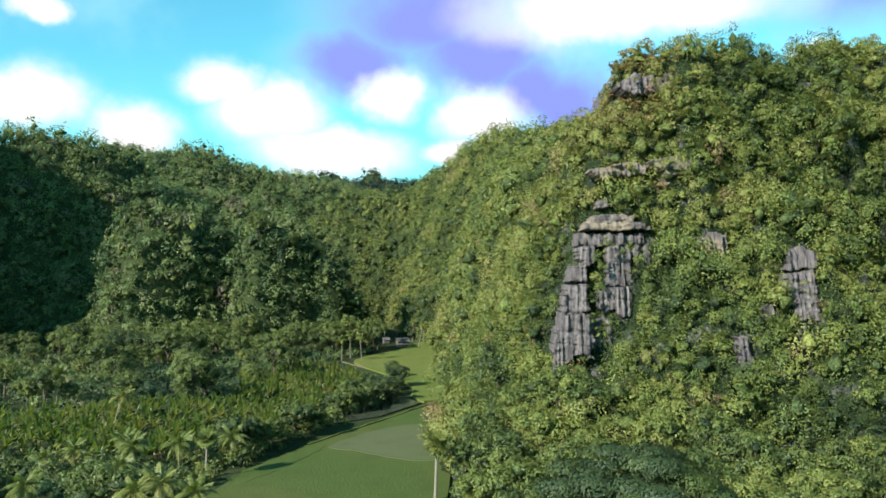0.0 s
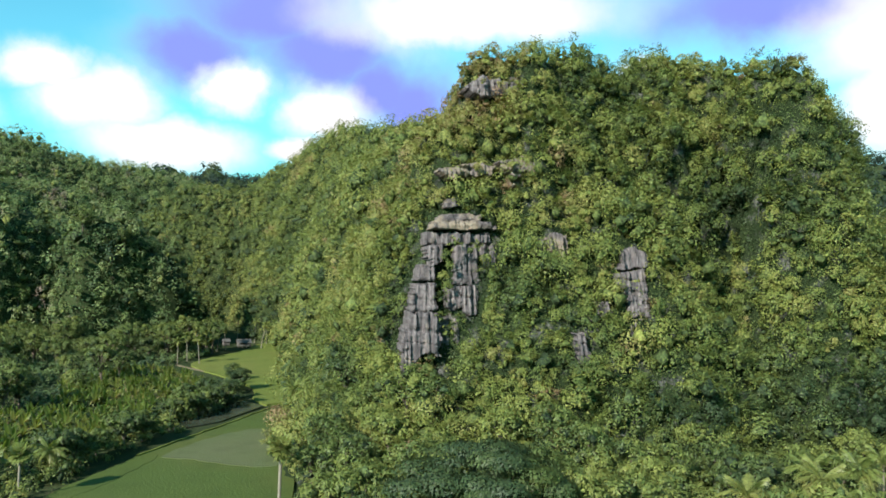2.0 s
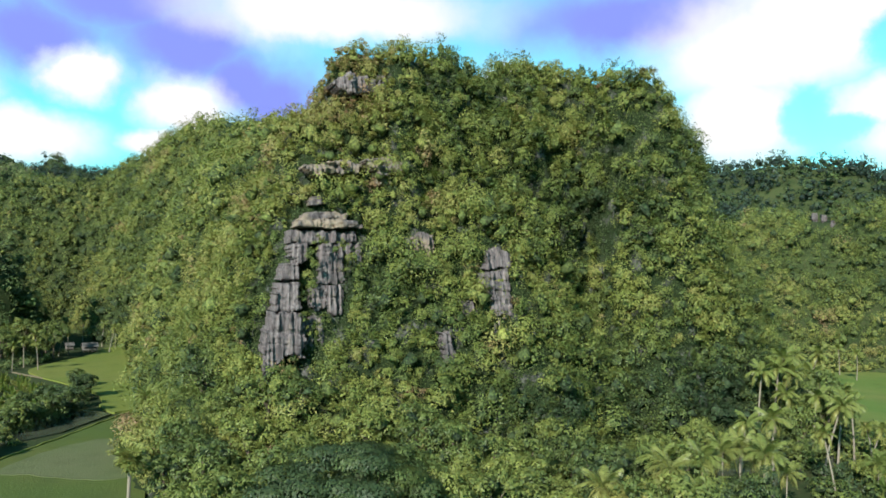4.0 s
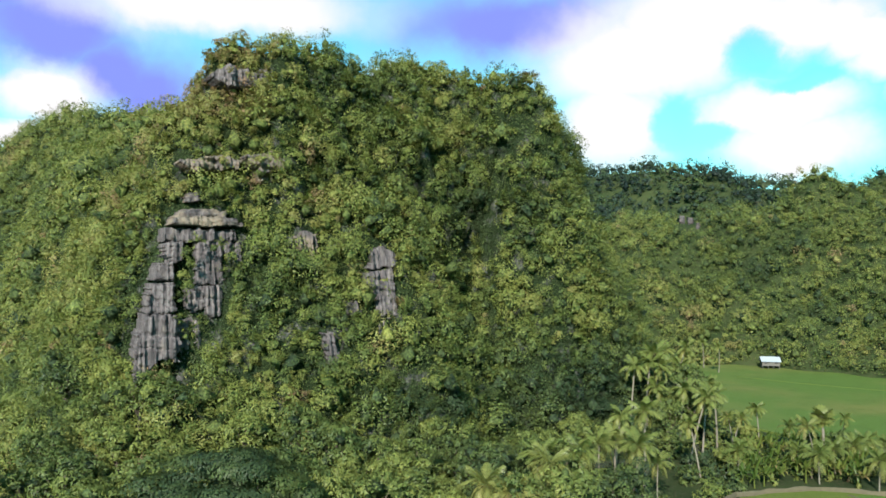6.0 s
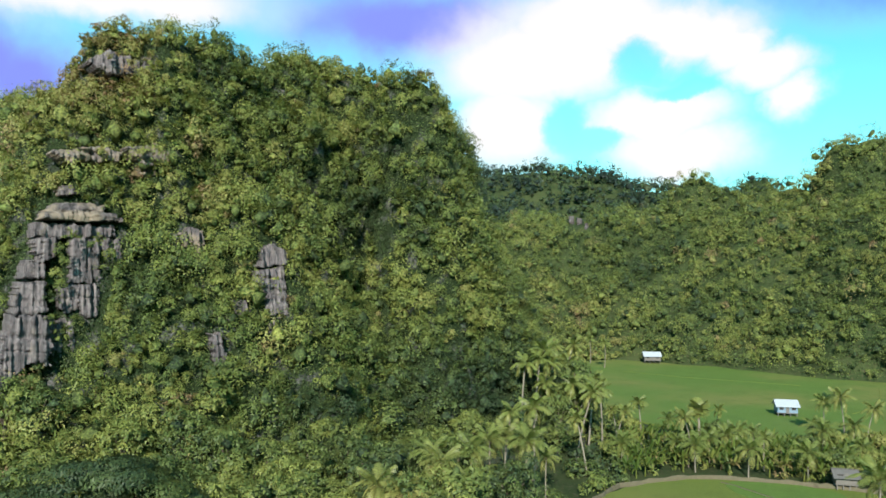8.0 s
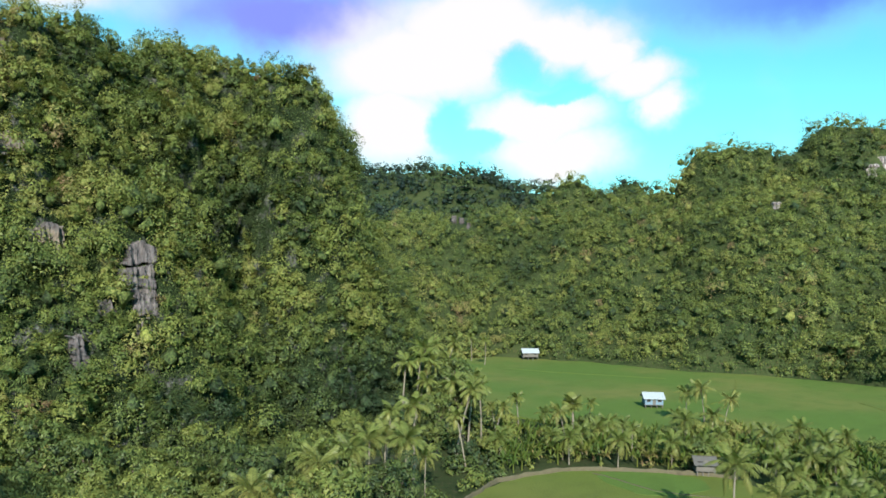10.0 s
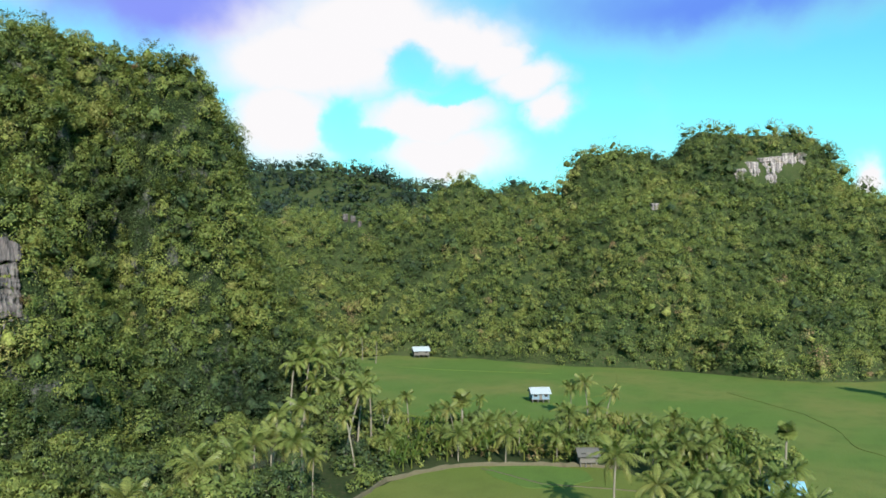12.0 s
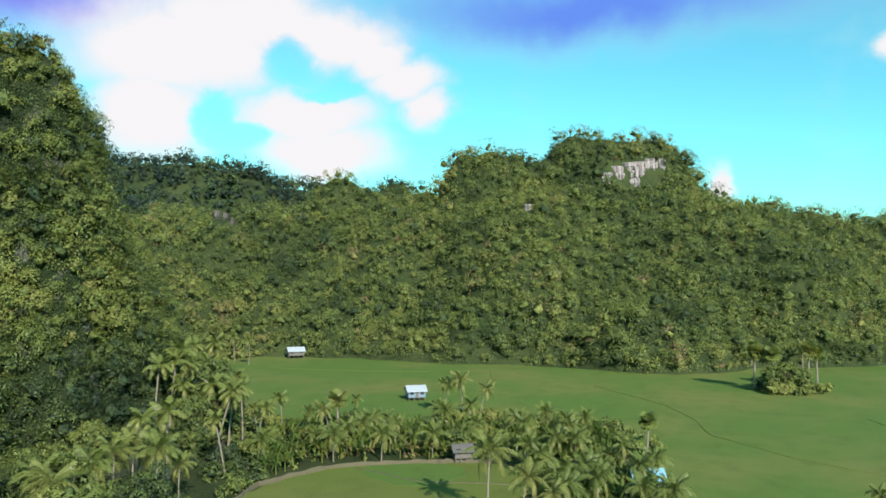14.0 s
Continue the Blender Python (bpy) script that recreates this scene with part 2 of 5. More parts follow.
# ---- mesh helpers ----
def mesh_object(name, verts, faces, mat, parent=None, tint=None, smooth=False):
    """A mesh from arrays; faces all of one length."""
    verts, faces = np.asarray(verts, dtype=np.float32), np.asarray(faces, dtype=np.int32)
    me = bpy.data.meshes.new(name)
    n = faces.shape[1]
    me.vertices.add(len(verts))
    me.vertices.foreach_set("co", verts.ravel())
    me.loops.add(faces.size)
    me.loops.foreach_set("vertex_index", faces.ravel())
    me.polygons.add(len(faces))
    me.polygons.foreach_set("loop_start", np.arange(0, faces.size, n, dtype=np.int32))
    me.update(calc_edges=True)
    if smooth:
        me.polygons.foreach_set("use_smooth", np.ones(len(faces), dtype=bool))
    if tint is not None:
        a = me.attributes.new("tint", "FLOAT", "POINT")
        a.data.foreach_set("value", np.asarray(tint, dtype=np.float32))
    me.materials.append(mat)
    ob = new(name, me)
    ob.parent = parent
    return ob


def part(name, bm, mat, parent, label=""):
    me = bpy.data.meshes.new(name)
    bm.to_mesh(me)
    bm.free()
    me.materials.append(mat)
    ob = new(name, me)
    ob.parent = parent
    return tagged(ob, label)


rng = np.random.default_rng(7)


def lattice(ix, iy, seed):
    h = (ix.astype(np.int64) * 374761393 + iy.astype(np.int64) * 668265263 + seed * 1274126177) & 0x7FFFFFFF
    h = ((h ^ (h >> 13)) * 1274126177) & 0x7FFFFFFF
    return ((h ^ (h >> 16)) & 0xFFFF) / 65535.0


def value_noise(x, y, seed=0):
    x, y = np.asarray(x, float), np.asarray(y, float)
    ix, iy = np.floor(x), np.floor(y)
    fx, fy = x - ix, y - iy
    fx, fy = fx * fx * (3 - 2 * fx), fy * fy * (3 - 2 * fy)
    a, b, c, d = lattice(ix, iy, seed), lattice(ix + 1, iy, seed), lattice(ix, iy + 1, seed), lattice(ix + 1, iy + 1, seed)
    return (a * (1 - fx) + b * fx) * (1 - fy) + (c * (1 - fx) + d * fx) * fy


def fbm(x, y, scale, seed=0, octaves=4):
    total, amp, norm = 0.0, 1.0, 0.0
    for o in range(octaves):
        total = total + amp * (value_noise(np.asarray(x) / scale * 2 ** o, np.asarray(y) / scale * 2 ** o, seed + o) - 0.5)
        norm += amp
        amp *= 0.5
    return 2 * total / norm


# ---- the hills: ridges from (x1, y1) to (x2, y2), half-width, heights at the ends, steepness ----
TOWER = [
    (52.5, 163, 60, 163, 20, 83, 85.5, 4.0),
    (91, 163, 103.5, 160, 30, 85.5, 84, 5.0),
    (41, 172, 48, 176, 22, 70, 74, 3.0),
    (52, 167, 98, 164, 26, 73, 73, 4.0),
    (44, 166, 62, 165, 31, 62, 60, 3.0),
    (39, 172, 42, 215, 34.5, 60, 66, 2.2),
    (66, 163, 110, 168, 44, 58, 58, 2.4),
    (110, 168, 128, 160, 25, 52, 44, 2.2),
    (42, 164, 116, 162, 46, 26, 24, 1.5),
]
SPUR = [
    (46, 225, 48, 330, 41, 78, 95, 2.3),
    (46, 330, 40, 430, 46, 95, 113, 2.2),
    (40, 430, 24, 520, 55, 113, 121, 2.2),
    (24, 520, -6, 570, 60, 119, 102, 2.2),
    (-6, 570, -62, 582, 62, 102, 92, 2.4),
    (-62, 582, -80, 582, 36, 86, 66, 2.2),
]
LEFT_HILLS = [
    (-143, 378, -132, 402, 28, 64, 66, 5.0),
    (-90, 384, -84, 405, 21, 60, 60, 5.0),
    (-66, 392, -62, 405, 15, 44, 42, 4.0),
    (-185, 430, -125, 470, 50, 56, 60, 2.0),
    (-250, 462, -228, 475, 75, 121, 119, 2.2),
    (-210, 545, -160, 545, 80, 95, 90, 2.0),
    # unseen hill, added to cast shade on the left slopes
    (-345, 285, -365, 365, 90, 172, 178, 2.2),
    (-330, 670, -230, 680, 130, 135, 142, 2.2),
    (-230, 680, -118, 712, 110, 138, 120, 2.2),
]
RIGHT_HILLS = [
    (335, 330, 392, 150, 98, 68, 74, 1.7),
    (392, 150, 432, 60, 112, 76, 72, 1.7),
    (322, 60, 335, 62, 34, 18, 18, 1.6),
    (358, 240, 361, 238, 18, 88, 88, 3.0),
    (372, 225, 396, 200, 30, 80, 80, 2.2),
    (390, 176, 408, 155, 26, 102, 104, 3.2),
    (438, 122, 464, 88, 46, 117, 116, 2.6),
    (464, 88, 472, 50, 40, 112, 82, 2.2),
    (470, 50, 482, 6, 80, 66, 68, 1.8),
    (482, 6, 540, -170, 80, 57, 64, 1.8),
    (408, 155, 440, 122, 30, 100, 108, 2.6),
    (375, 385, 425, 310, 70, 72, 68, 2.0),
]
FAR_RIDGE = [
    (440, 640, 560, 500, 130, 134, 134, 2.4),
    (560, 500, 650, 410, 120, 124, 112, 2.2),
    (698, 392, 706, 384, 30, 132, 132, 2.4),
    (340, 540, 410, 450, 70, 70, 80, 2.0),
    (-180, 1085, -60, 1110, 190, 163, 163, 2.2),
    (-60, 1110, 120, 1080, 190, 164, 164, 2.2),
    (-160, 1085, -154, 1088, 40, 181, 181, 2.6),
    (-106, 1090, -98, 1090, 38, 178, 178, 2.6),
]


GULLIES = [(88, 6.5, 12.0), (75, 4.0, 4.5), (59, 3.0, 3.0), (46, 3.5, 2.5), (112, 4.0, 3.0), (100, 3.0, 2.5)]


# shaded hollows in the tower's face: x, z, half width, half height
HOLLOWS = [(79, 61, 3.0, 5.0), (84.5, 43.5, 5.2, 5.2), (93.5, 47.5, 4.8, 5.2), (48, 34.7, 3.4, 2.4), (53.3, 16.5, 3.0, 2.6), (96.7, 57, 2.6, 3.0)]


def ridge_height(ridges, x, y, rough=1.0, seed=0):
    """Height of a group of ridges, uneven in plan and in height."""
    x, y = np.asarray(x, float), np.asarray(y, float)
    wx, wy = x + rough * (7 * fbm(x, y, 38, seed) + 3 * fbm(x, y, 11, seed + 9)), y + rough * (7 * fbm(x, y, 38, seed + 20) + 5 * fbm(x, y * 0.5, 12, seed + 29))
    if ridges is TOWER:
        for gx, gw, deep in GULLIES:
            wy = wy - deep * np.exp(-((wx - gx) / gw) ** 2) * (wy < 160)
    top = np.full(x.shape, -6.0)
    for x1, y1, x2, y2, r, h1, h2, p in ridges:
        dx, dy = x2 - x1, y2 - y1
        t = np.clip(((wx - x1) * dx + (wy - y1) * dy) / (dx * dx + dy * dy + 1e-9), 0, 1)
        d = np.hypot(wx - x1 - t * dx, wy - y1 - t * dy) / r
        top = np.maximum(top, (h1 + (h2 - h1) * t) * (1 - d ** p))
    lift = np.clip(top / 25, 0, 1)
    if ridges is RIGHT_HILLS:
        u = np.clip(top / 78, 0, 1)
        top = top + 4 * u * (1 - u) * (18 * fbm(x, y, 62, seed + 60, 2) + 8 * fbm(x, y, 24, seed + 70, 2))
    return np.maximum(top + rough * lift * (5.5 * fbm(x, y, 26, seed + 40) + 2.6 * fbm(x, y, 9, seed + 50)), -6.0)


def hill(name, ridges, bounds, step, label, rough=1.0, seed=0, mat=None):
    """A hill's bare ground, and its triangles for planting."""
    x0, x1, y0, y1 = bounds
    xs, ys = np.arange(x0, x1 + step, step), np.arange(y0, y1 + step, step)
    gx, gy = np.meshgrid(xs, ys)
    gz = ridge_height(ridges, gx, gy, rough, seed)
    v = np.stack([gx, gy, gz], -1).reshape(-1, 3)
    if ridges is TOWER:
        near = np.min([((v[:, 0] - hx) / a) ** 2 + ((v[:, 2] - hz) / h) ** 2 for hx, hz, a, h in HOLLOWS], axis=0)
        v[:, 1] += 12.0 * np.clip(1.25 - near, 0, 1) * (v[:, 1] < 165)
    i = np.arange(len(ys) * len(xs)).reshape(len(ys), len(xs))
    f = np.stack([i[:-1, :-1], i[:-1, 1:], i[1:, 1:], i[1:, :-1]], -1).reshape(-1, 4)
    f = f[(v[f, 2] > -5.9).any(1)]
    used, back = np.unique(f, return_inverse=True)
    v, f = v[used], back.reshape(-1, 4)
    ob = mesh_object(name, v, f, mat or GROUND, smooth=True)
    tagged(ob, label, "hill", kind="structure")
    return v, f


MAP_X, MAP_Y, MAP_STEP = -500.0, -320.0, 5.0
sky_map = None


def height_map():
    """A coarse map of all the hills, to thin out the planting behind them."""
    gx, gy = np.meshgrid(np.arange(MAP_X, 900, MAP_STEP), np.arange(MAP_Y, 1300, MAP_STEP))
    return np.maximum.reduce([ridge_height(g, gx, gy, 1.0, sd) for g, sd in ((TOWER, 3), (SPUR, 11), (LEFT_HILLS, 21), (RIGHT_HILLS, 31), (FAR_RIDGE, 41))])


def hidden(p, eye=np.array([2.0, 3.0, 37.0])):
    """Which places lie behind a hill, as seen from over the valley."""
    q = p + np.array([0, 0, 4.0])
    out = np.zeros(len(p), bool)
    for t in np.linspace(0.3, 0.985, 70):
        s = eye + (q - eye) * t
        i = np.clip(((s[:, 0] - MAP_X) / MAP_STEP).round().astype(int), 0, sky_map.shape[1] - 1)
        j = np.clip(((s[:, 1] - MAP_Y) / MAP_STEP).round().astype(int), 0, sky_map.shape[0] - 1)
        near = np.linalg.norm(s - p, axis=1) < 28
        out |= (sky_map[j, i] > s[:, 2] + 6.0) & ~near
    return out


def plant(v, f, area_each, facing=0.35, floor=0.5, eye=(5.0, 0.0, 37.0), spaced=False, grain=None):
    """Random places on a surface, one for each area; sparser on the sides turned away; spaced keeps them evenly apart."""
    a, b, c, d = (v[f[:, j]] for j in range(4))
    n = np.cross(c - a, d - b)
    area = np.linalg.norm(n, axis=1) / 2
    n = n / (2 * area[:, None] + 1e-9)
    mid = (a + b + c + d) / 4
    to = np.array(eye) - mid
    to /= np.linalg.norm(to, axis=1)[:, None]
    w = area * np.where((n * to).sum(1) > -0.12, 1.0, facing) * (mid[:, 2] > floor - 1)
    count = int(w.sum() / area_each * (3.0 if spaced else 1.0))
    pick = rng.choice(len(f), count, p=w / w.sum())
    s, t = rng.random((count, 1)), rng.random((count, 1))
    p = (a[pick] * (1 - s) + b[pick] * s) * (1 - t) + (d[pick] * (1 - s) + c[pick] * s) * t
    n = n[pick]
    if spaced:
        cell = math.sqrt(area_each) * 1.08 * (np.ones(count) if grain is None else grain(p))
        keys = np.floor(p / cell[:, None] + rng.uniform(0, 1, 3)).astype(np.int64)
        own = np.unique(keys @ np.array([1, 100003, 10000600009]) + (cell * 1e3).astype(np.int64) * 7919, return_index=True)[1]
        p, n = p[own], n[own]
    keep = (p[:, 2] > floor) & (~hidden(p) | (rng.random(len(p)) < 0.1))
    return p[keep], n[keep]


def unit(v):
    return v / (np.linalg.norm(v, axis=-1, keepdims=True) + 1e-9)


def leaf_mesh(name, at, facing, size, tint, mat, parent=None, along=None):
    """Leaf sprays: one pointed blade at each place, growing the way of along."""
    n = len(at)
    if along is None:
        along = unit(np.cross(facing, rng.normal(size=(n, 3)))) + 0.3 * np.array([0, 0, 1.0])
    u = unit(along)
    w = unit(np.cross(facing, u))
    s = np.asarray(size).reshape(-1, 1)
    wide = s * rng.uniform(0.34, 0.62, (n, 1))
    v = np.stack([at + w * wide, at - w * wide, at + u * s * 2.0], 1).reshape(-1, 3)
    return mesh_object(name, v, np.arange(3 * n).reshape(n, 3), mat, parent, np.repeat(tint, 3))


def crowns(at, normal, radius, leaves, size, boughs=9, tall=1.0, tint=None, droop=0.55, core=0.42, feather=0.0):
    """Leaf places for many tree crowns at once. Most crowns are lobed domes of leaves; the feathered ones are boughs
    that arch out and carry leaf sprays. A core fills each crown, its tint lowered to paint the shade inside.
    """
    c = len(at)
    up = np.array([0, 0, 1.0])
    radius = np.asarray(radius).reshape(-1, 1)
    head = unit(0.55 * normal + 0.8 * up)
    root = at + head * radius * 0.4 + normal * radius * rng.uniform(0, 0.42, (c, 1))
    if tint is None:
        tint = np.clip(0.43 + 0.30 * fbm(at[:, 0] + 0.7 * at[:, 1], at[:, 2] - 0.5 * at[:, 1], 13.0, 91) + 0.2 * fbm(at[:, 0] + 0.4 * at[:, 1], at[:, 2] + 0.3 * at[:, 1], 5.5, 92) + 0.38 * fbm(at[:, 0], at[:, 1] + at[:, 2], 34.0, 93) + rng.normal(0, 0.12, c) + 0.4 * (rng.random(c) < 0.03), 0, 1)
    k = unit(rng.normal(size=(c, boughs, 3)) * 0.8 + 0.85 * head[:, None, :])
    reach = radius * rng.uniform(0.65, 1.25, (c, boughs))
    hang = droop * rng.uniform(0.2, 1.5, (c, 1)) * rng.uniform(0.5, 1.5, (c, boughs))
    own = rng.normal(0, 0.05, (c, boughs))
    which = rng.integers(0, boughs, (c, leaves))
    row = np.arange(c)[:, None]
    way, far, sag = k[row, which], reach[row, which][..., None], hang[row, which][..., None]
    loose = rng.normal(size=way.shape)
    feathered = (rng.random(c) < feather)[:, None, None]
    # arching sprays
    s = 0.3 + 0.75 * np.sqrt(rng.random((c, leaves, 1)))
    side = unit(np.cross(way, up + 0.01)) * np.where(rng.random((c, leaves, 1)) < 0.5, -1.0, 1.0)
    blade = unit(way + up * (0.35 - 1.5 * sag * s))
    off = rng.uniform(0.0, 0.34, (c, leaves, 1))
    spray = far * (way * s + up * (0.35 * s - 0.75 * sag * s * s) + side * off * (1.15 - 0.6 * s)) + 0.05 * far * loose
    spray_along = side * (0.5 + off) + 0.8 * blade - 0.25 * up + 0.35 * loose
    spray_face = 0.75 * up + 0.45 * way + 0.35 * head[:, None, :] + 0.30 * loose
    # lobed domes
    out = unit(rng.normal(size=way.shape) + 0.75 * way + 0.3 * up)
    lobe = way * far * 0.62 + out * radius[:, None, :] * rng.uniform(0.30, 0.46, (c, leaves, 1))
    lobe_along = np.cross(out, loose) - 0.5 * up + 0.25 * out
    lobe_face = 0.9 * out + 0.3 * way + 0.25 * up + 0.22 * rng.normal(size=way.shape)
    place = root[:, None, :] + np.where(feathered, spray, lobe)
    place[..., 2] = root[:, None, 2] + (place[..., 2] - root[:, None, 2]) * tall
    along, face = np.where(feathered, spray_along, lobe_along), unit(np.where(feathered, spray_face, lobe_face))
    sz = size * rng.uniform(0.6, 1.35, (c, leaves)) * (0.6 + 0.4 * radius / radius.mean())
    tn = tint[:, None] + own[row, which] + rng.normal(0, 0.02, (c, leaves))
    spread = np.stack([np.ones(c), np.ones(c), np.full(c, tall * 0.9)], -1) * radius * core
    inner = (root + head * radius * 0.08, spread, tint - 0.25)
    return place.reshape(-1, 3), face.reshape(-1, 3), sz.ravel(), tn.ravel(), along.reshape(-1, 3), inner


LUMP_V = np.array([(1, 0, 0), (-1, 0, 0), (0, 1, 0), (0, -1, 0), (0, 0, 1), (0, 0, -1)], float)
LUMP_F = np.array([(0, 2, 4), (2, 1, 4), (1, 3, 4), (3, 0, 4), (2, 0, 5), (1, 2, 5), (3, 1, 5), (0, 3, 5)])


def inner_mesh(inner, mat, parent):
    """The inner foliage of crowns: an uneven core in each, with the shade inside put into its tint."""
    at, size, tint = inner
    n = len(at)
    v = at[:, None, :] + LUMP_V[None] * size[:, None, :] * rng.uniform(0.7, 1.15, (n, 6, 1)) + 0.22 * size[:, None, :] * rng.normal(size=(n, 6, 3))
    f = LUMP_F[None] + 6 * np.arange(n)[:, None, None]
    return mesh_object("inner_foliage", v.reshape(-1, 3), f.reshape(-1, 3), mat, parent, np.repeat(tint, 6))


def forest(name, surface, area_each, radius, leaves, size, label, mat, facing=0.35, tall=1.0, floor=0.5, boughs=9, spared=None, hue=None, grain=None, feather=0.1, core=0.42):
    p, n = plant(*surface, area_each, facing, floor, spaced=True, grain=grain)
    if spared is not None:
        ok = ~spared(p)
        p, n = p[ok], n[ok]
    if name == "tower_forest":
        p, n = np.concatenate([p, RIM, CRACKS]), np.concatenate([n, np.tile([-0.3, -0.95, 0.1], (len(RIM) + len(CRACKS), 1))])
    r = radius * np.clip(0.92 * np.exp(rng.normal(0, 0.46, len(p))), 0.45, 2.0)
    if grain is not None:
        pocket = fbm(p[:, 0] + 0.3 * p[:, 1], p[:, 2], 8.0, 17, 3) > 0.42
        rim = slice(-len(CRACKS) - len(RIM), -len(CRACKS))
        r[rim], pocket[rim] = radius * rng.uniform(1.0, 1.5, len(RIM)), False
        r[-len(CRACKS):], pocket[-len(CRACKS):] = radius * rng.uniform(0.35, 0.62, len(CRACKS)), False
        p, n, r = p[~pocket], n[~pocket], r[~pocket]
        r = r * grain(p)
    place, face, sz, tint, along, inner = crowns(p, n, r, leaves, size, boughs, tall, None, 0.55, core, feather)
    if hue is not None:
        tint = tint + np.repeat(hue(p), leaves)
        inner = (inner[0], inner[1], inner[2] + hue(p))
    ob = leaf_mesh(name, place, face, sz, tint, mat, along=along)
    inner_mesh(inner, FAR_SHADE_CORE if mat is FAR_FOREST else SHADE_CORE, ob)
    return tagged(ob, label, "forest", kind="stuff")


def climbers(name, surface, area_each, size, label, mat, spared=None, hue=0.12, high=0.7):
    """A carpet of creepers lying close on steep ground."""
    p, n = plant(*surface, area_each, 0.05)
    if spared is not None:
        ok = ~spared(p)
        p, n = p[ok], n[ok]
    p = p + n * rng.uniform(0.05, high, (len(p), 1))
    face = unit(n + 0.5 * rng.normal(size=n.shape) + np.array([0, 0, 0.5]))
    along = 0.8 * n + np.array([0, 0, -0.5]) + 0.7 * rng.normal(size=n.shape)
    # a low hue puts the shade between crowns into the creepers' colour
    tint = hue + 0.25 * fbm(p[:, 0] + p[:, 1] * 0.6, p[:, 2], 5.0, 60) + rng.normal(0, 0.04, len(p))
    return tagged(leaf_mesh(name, p, face, size * rng.uniform(0.6, 1.4, len(p)), tint, mat, along=along), label, "climbers", kind="stuff")


# ---- ground ----
def ground_sheet():
    near = np.concatenate([np.linspace(-4800, -700, 9)[:-1], np.linspace(-700, 900, 81), np.linspace(900, 4800, 9)[1:]])
    gx, gy = np.meshgrid(near, near)
    gz = 0.25 * fbm(gx, gy, 30, 77) - 0.25
    v = np.stack([gx, gy, gz], -1).reshape(-1, 3)
    i = np.arange(len(near) ** 2).reshape(len(near), len(near))
    f = np.stack([i[:-1, :-1], i[:-1, 1:], i[1:, 1:], i[1:, :-1]], -1).reshape(-1, 4)
    tagged(mesh_object("ground", v, f, GROUND, smooth=True), "dark green undergrowth and soil of the valley floor", "ground", kind="structure")


ground_sheet()

sky_map = height_map()
tower = hill("hill_tower", TOWER, (-45, 205, 95, 250), 1.6, "steep karst tower overgrown with trees and climbers", seed=3, mat=MOSSY_SHADE)
spur = hill("hill_spur", SPUR, (-150, 110, 160, 600), 4.0, "long wooded ridge behind the karst tower", seed=11)
left = hill("hill_left", LEFT_HILLS, (-500, 40, 130, 840), 5.0, "wooded karst hills closing the valley", seed=21)
right = hill("hill_right", RIGHT_HILLS, (210, 680, -300, 480), 4.0, "wooded hillside rising behind the rice fields", seed=31)
far = hill("hill_far", FAR_RIDGE, (-420, 900, 250, 1350), 10.0, "distant dark forested ridge", seed=41)


# ---- limestone on the tower: how far each block is set back, and its outline (x, z) on the south face ----
CLIFF_BLOCKS = [
    (0, [(26.2, 44.8), (38.8, 44.9), (39.1, 43.0), (31.0, 42.8), (26.0, 42.4)]),
    (0.5, [(26.3, 42.1), (28.9, 42.4), (29.3, 41.6), (28.7, 38.8), (26.6, 38.5)]),
    (0.3, [(31.2, 42.5), (36.6, 42.7), (36.4, 38.4), (36.6, 35.4), (35.3, 34.9), (31.1, 35.0), (31.6, 38.4)]),
    (0.9, [(36.9, 42.6), (39.1, 42.6), (40.5, 40.9), (40.1, 38.7), (38.0, 37.3), (37.1, 38.4)]),
    (0.2, [(25.3, 38.3), (27.3, 38.5), (27.5, 35.4), (24.1, 35.4)]),
    (-0.4, [(24.0, 35.0), (27.5, 35.0), (27.5, 29.9), (22.8, 29.9), (23.4, 32.4)]),
    (-0.9, [(22.8, 29.5), (27.6, 29.5), (28.0, 24.7), (27.5, 21.5), (24.7, 22.2), (22.8, 20.3), (21.6, 17.0), (20.8, 18.8), (20.9, 23.5), (21.8, 26.6)]),
    (0.4, [(30.0, 34.3), (32.4, 34.5), (32.7, 30.3), (30.9, 29.5), (29.4, 30.8)]),
    (-0.5, [(32.6, 34.4), (35.1, 34.6), (35.5, 33.0), (35.5, 29.1), (33.1, 29.3), (32.2, 31.9)]),
    (1.6, [(28.1, 28.7), (32.7, 28.7), (33.4, 25.4), (30.3, 22.3), (28.4, 21.0)]),
    (2.6, [(35.3, 38.4), (38.0, 37.3), (36.9, 30.8), (35.2, 24.3), (32.3, 24.2), (33.4, 28.7), (35.6, 29.7)]),
]
CAP_BLOCKS = [
    (-0.6, [(26.7, 45.5), (39.6, 45.7), (38.9, 46.9), (32.3, 47.1), (27.4, 46.6)]),
    (0.4, [(28.0, 46.9), (37.0, 47.2), (37.6, 48.4), (33.5, 48.7), (28.9, 48.3)]),
    (1.4, [(30.2, 50.2), (33.3, 50.4), (32.6, 52.0), (30.8, 51.5)]),
]
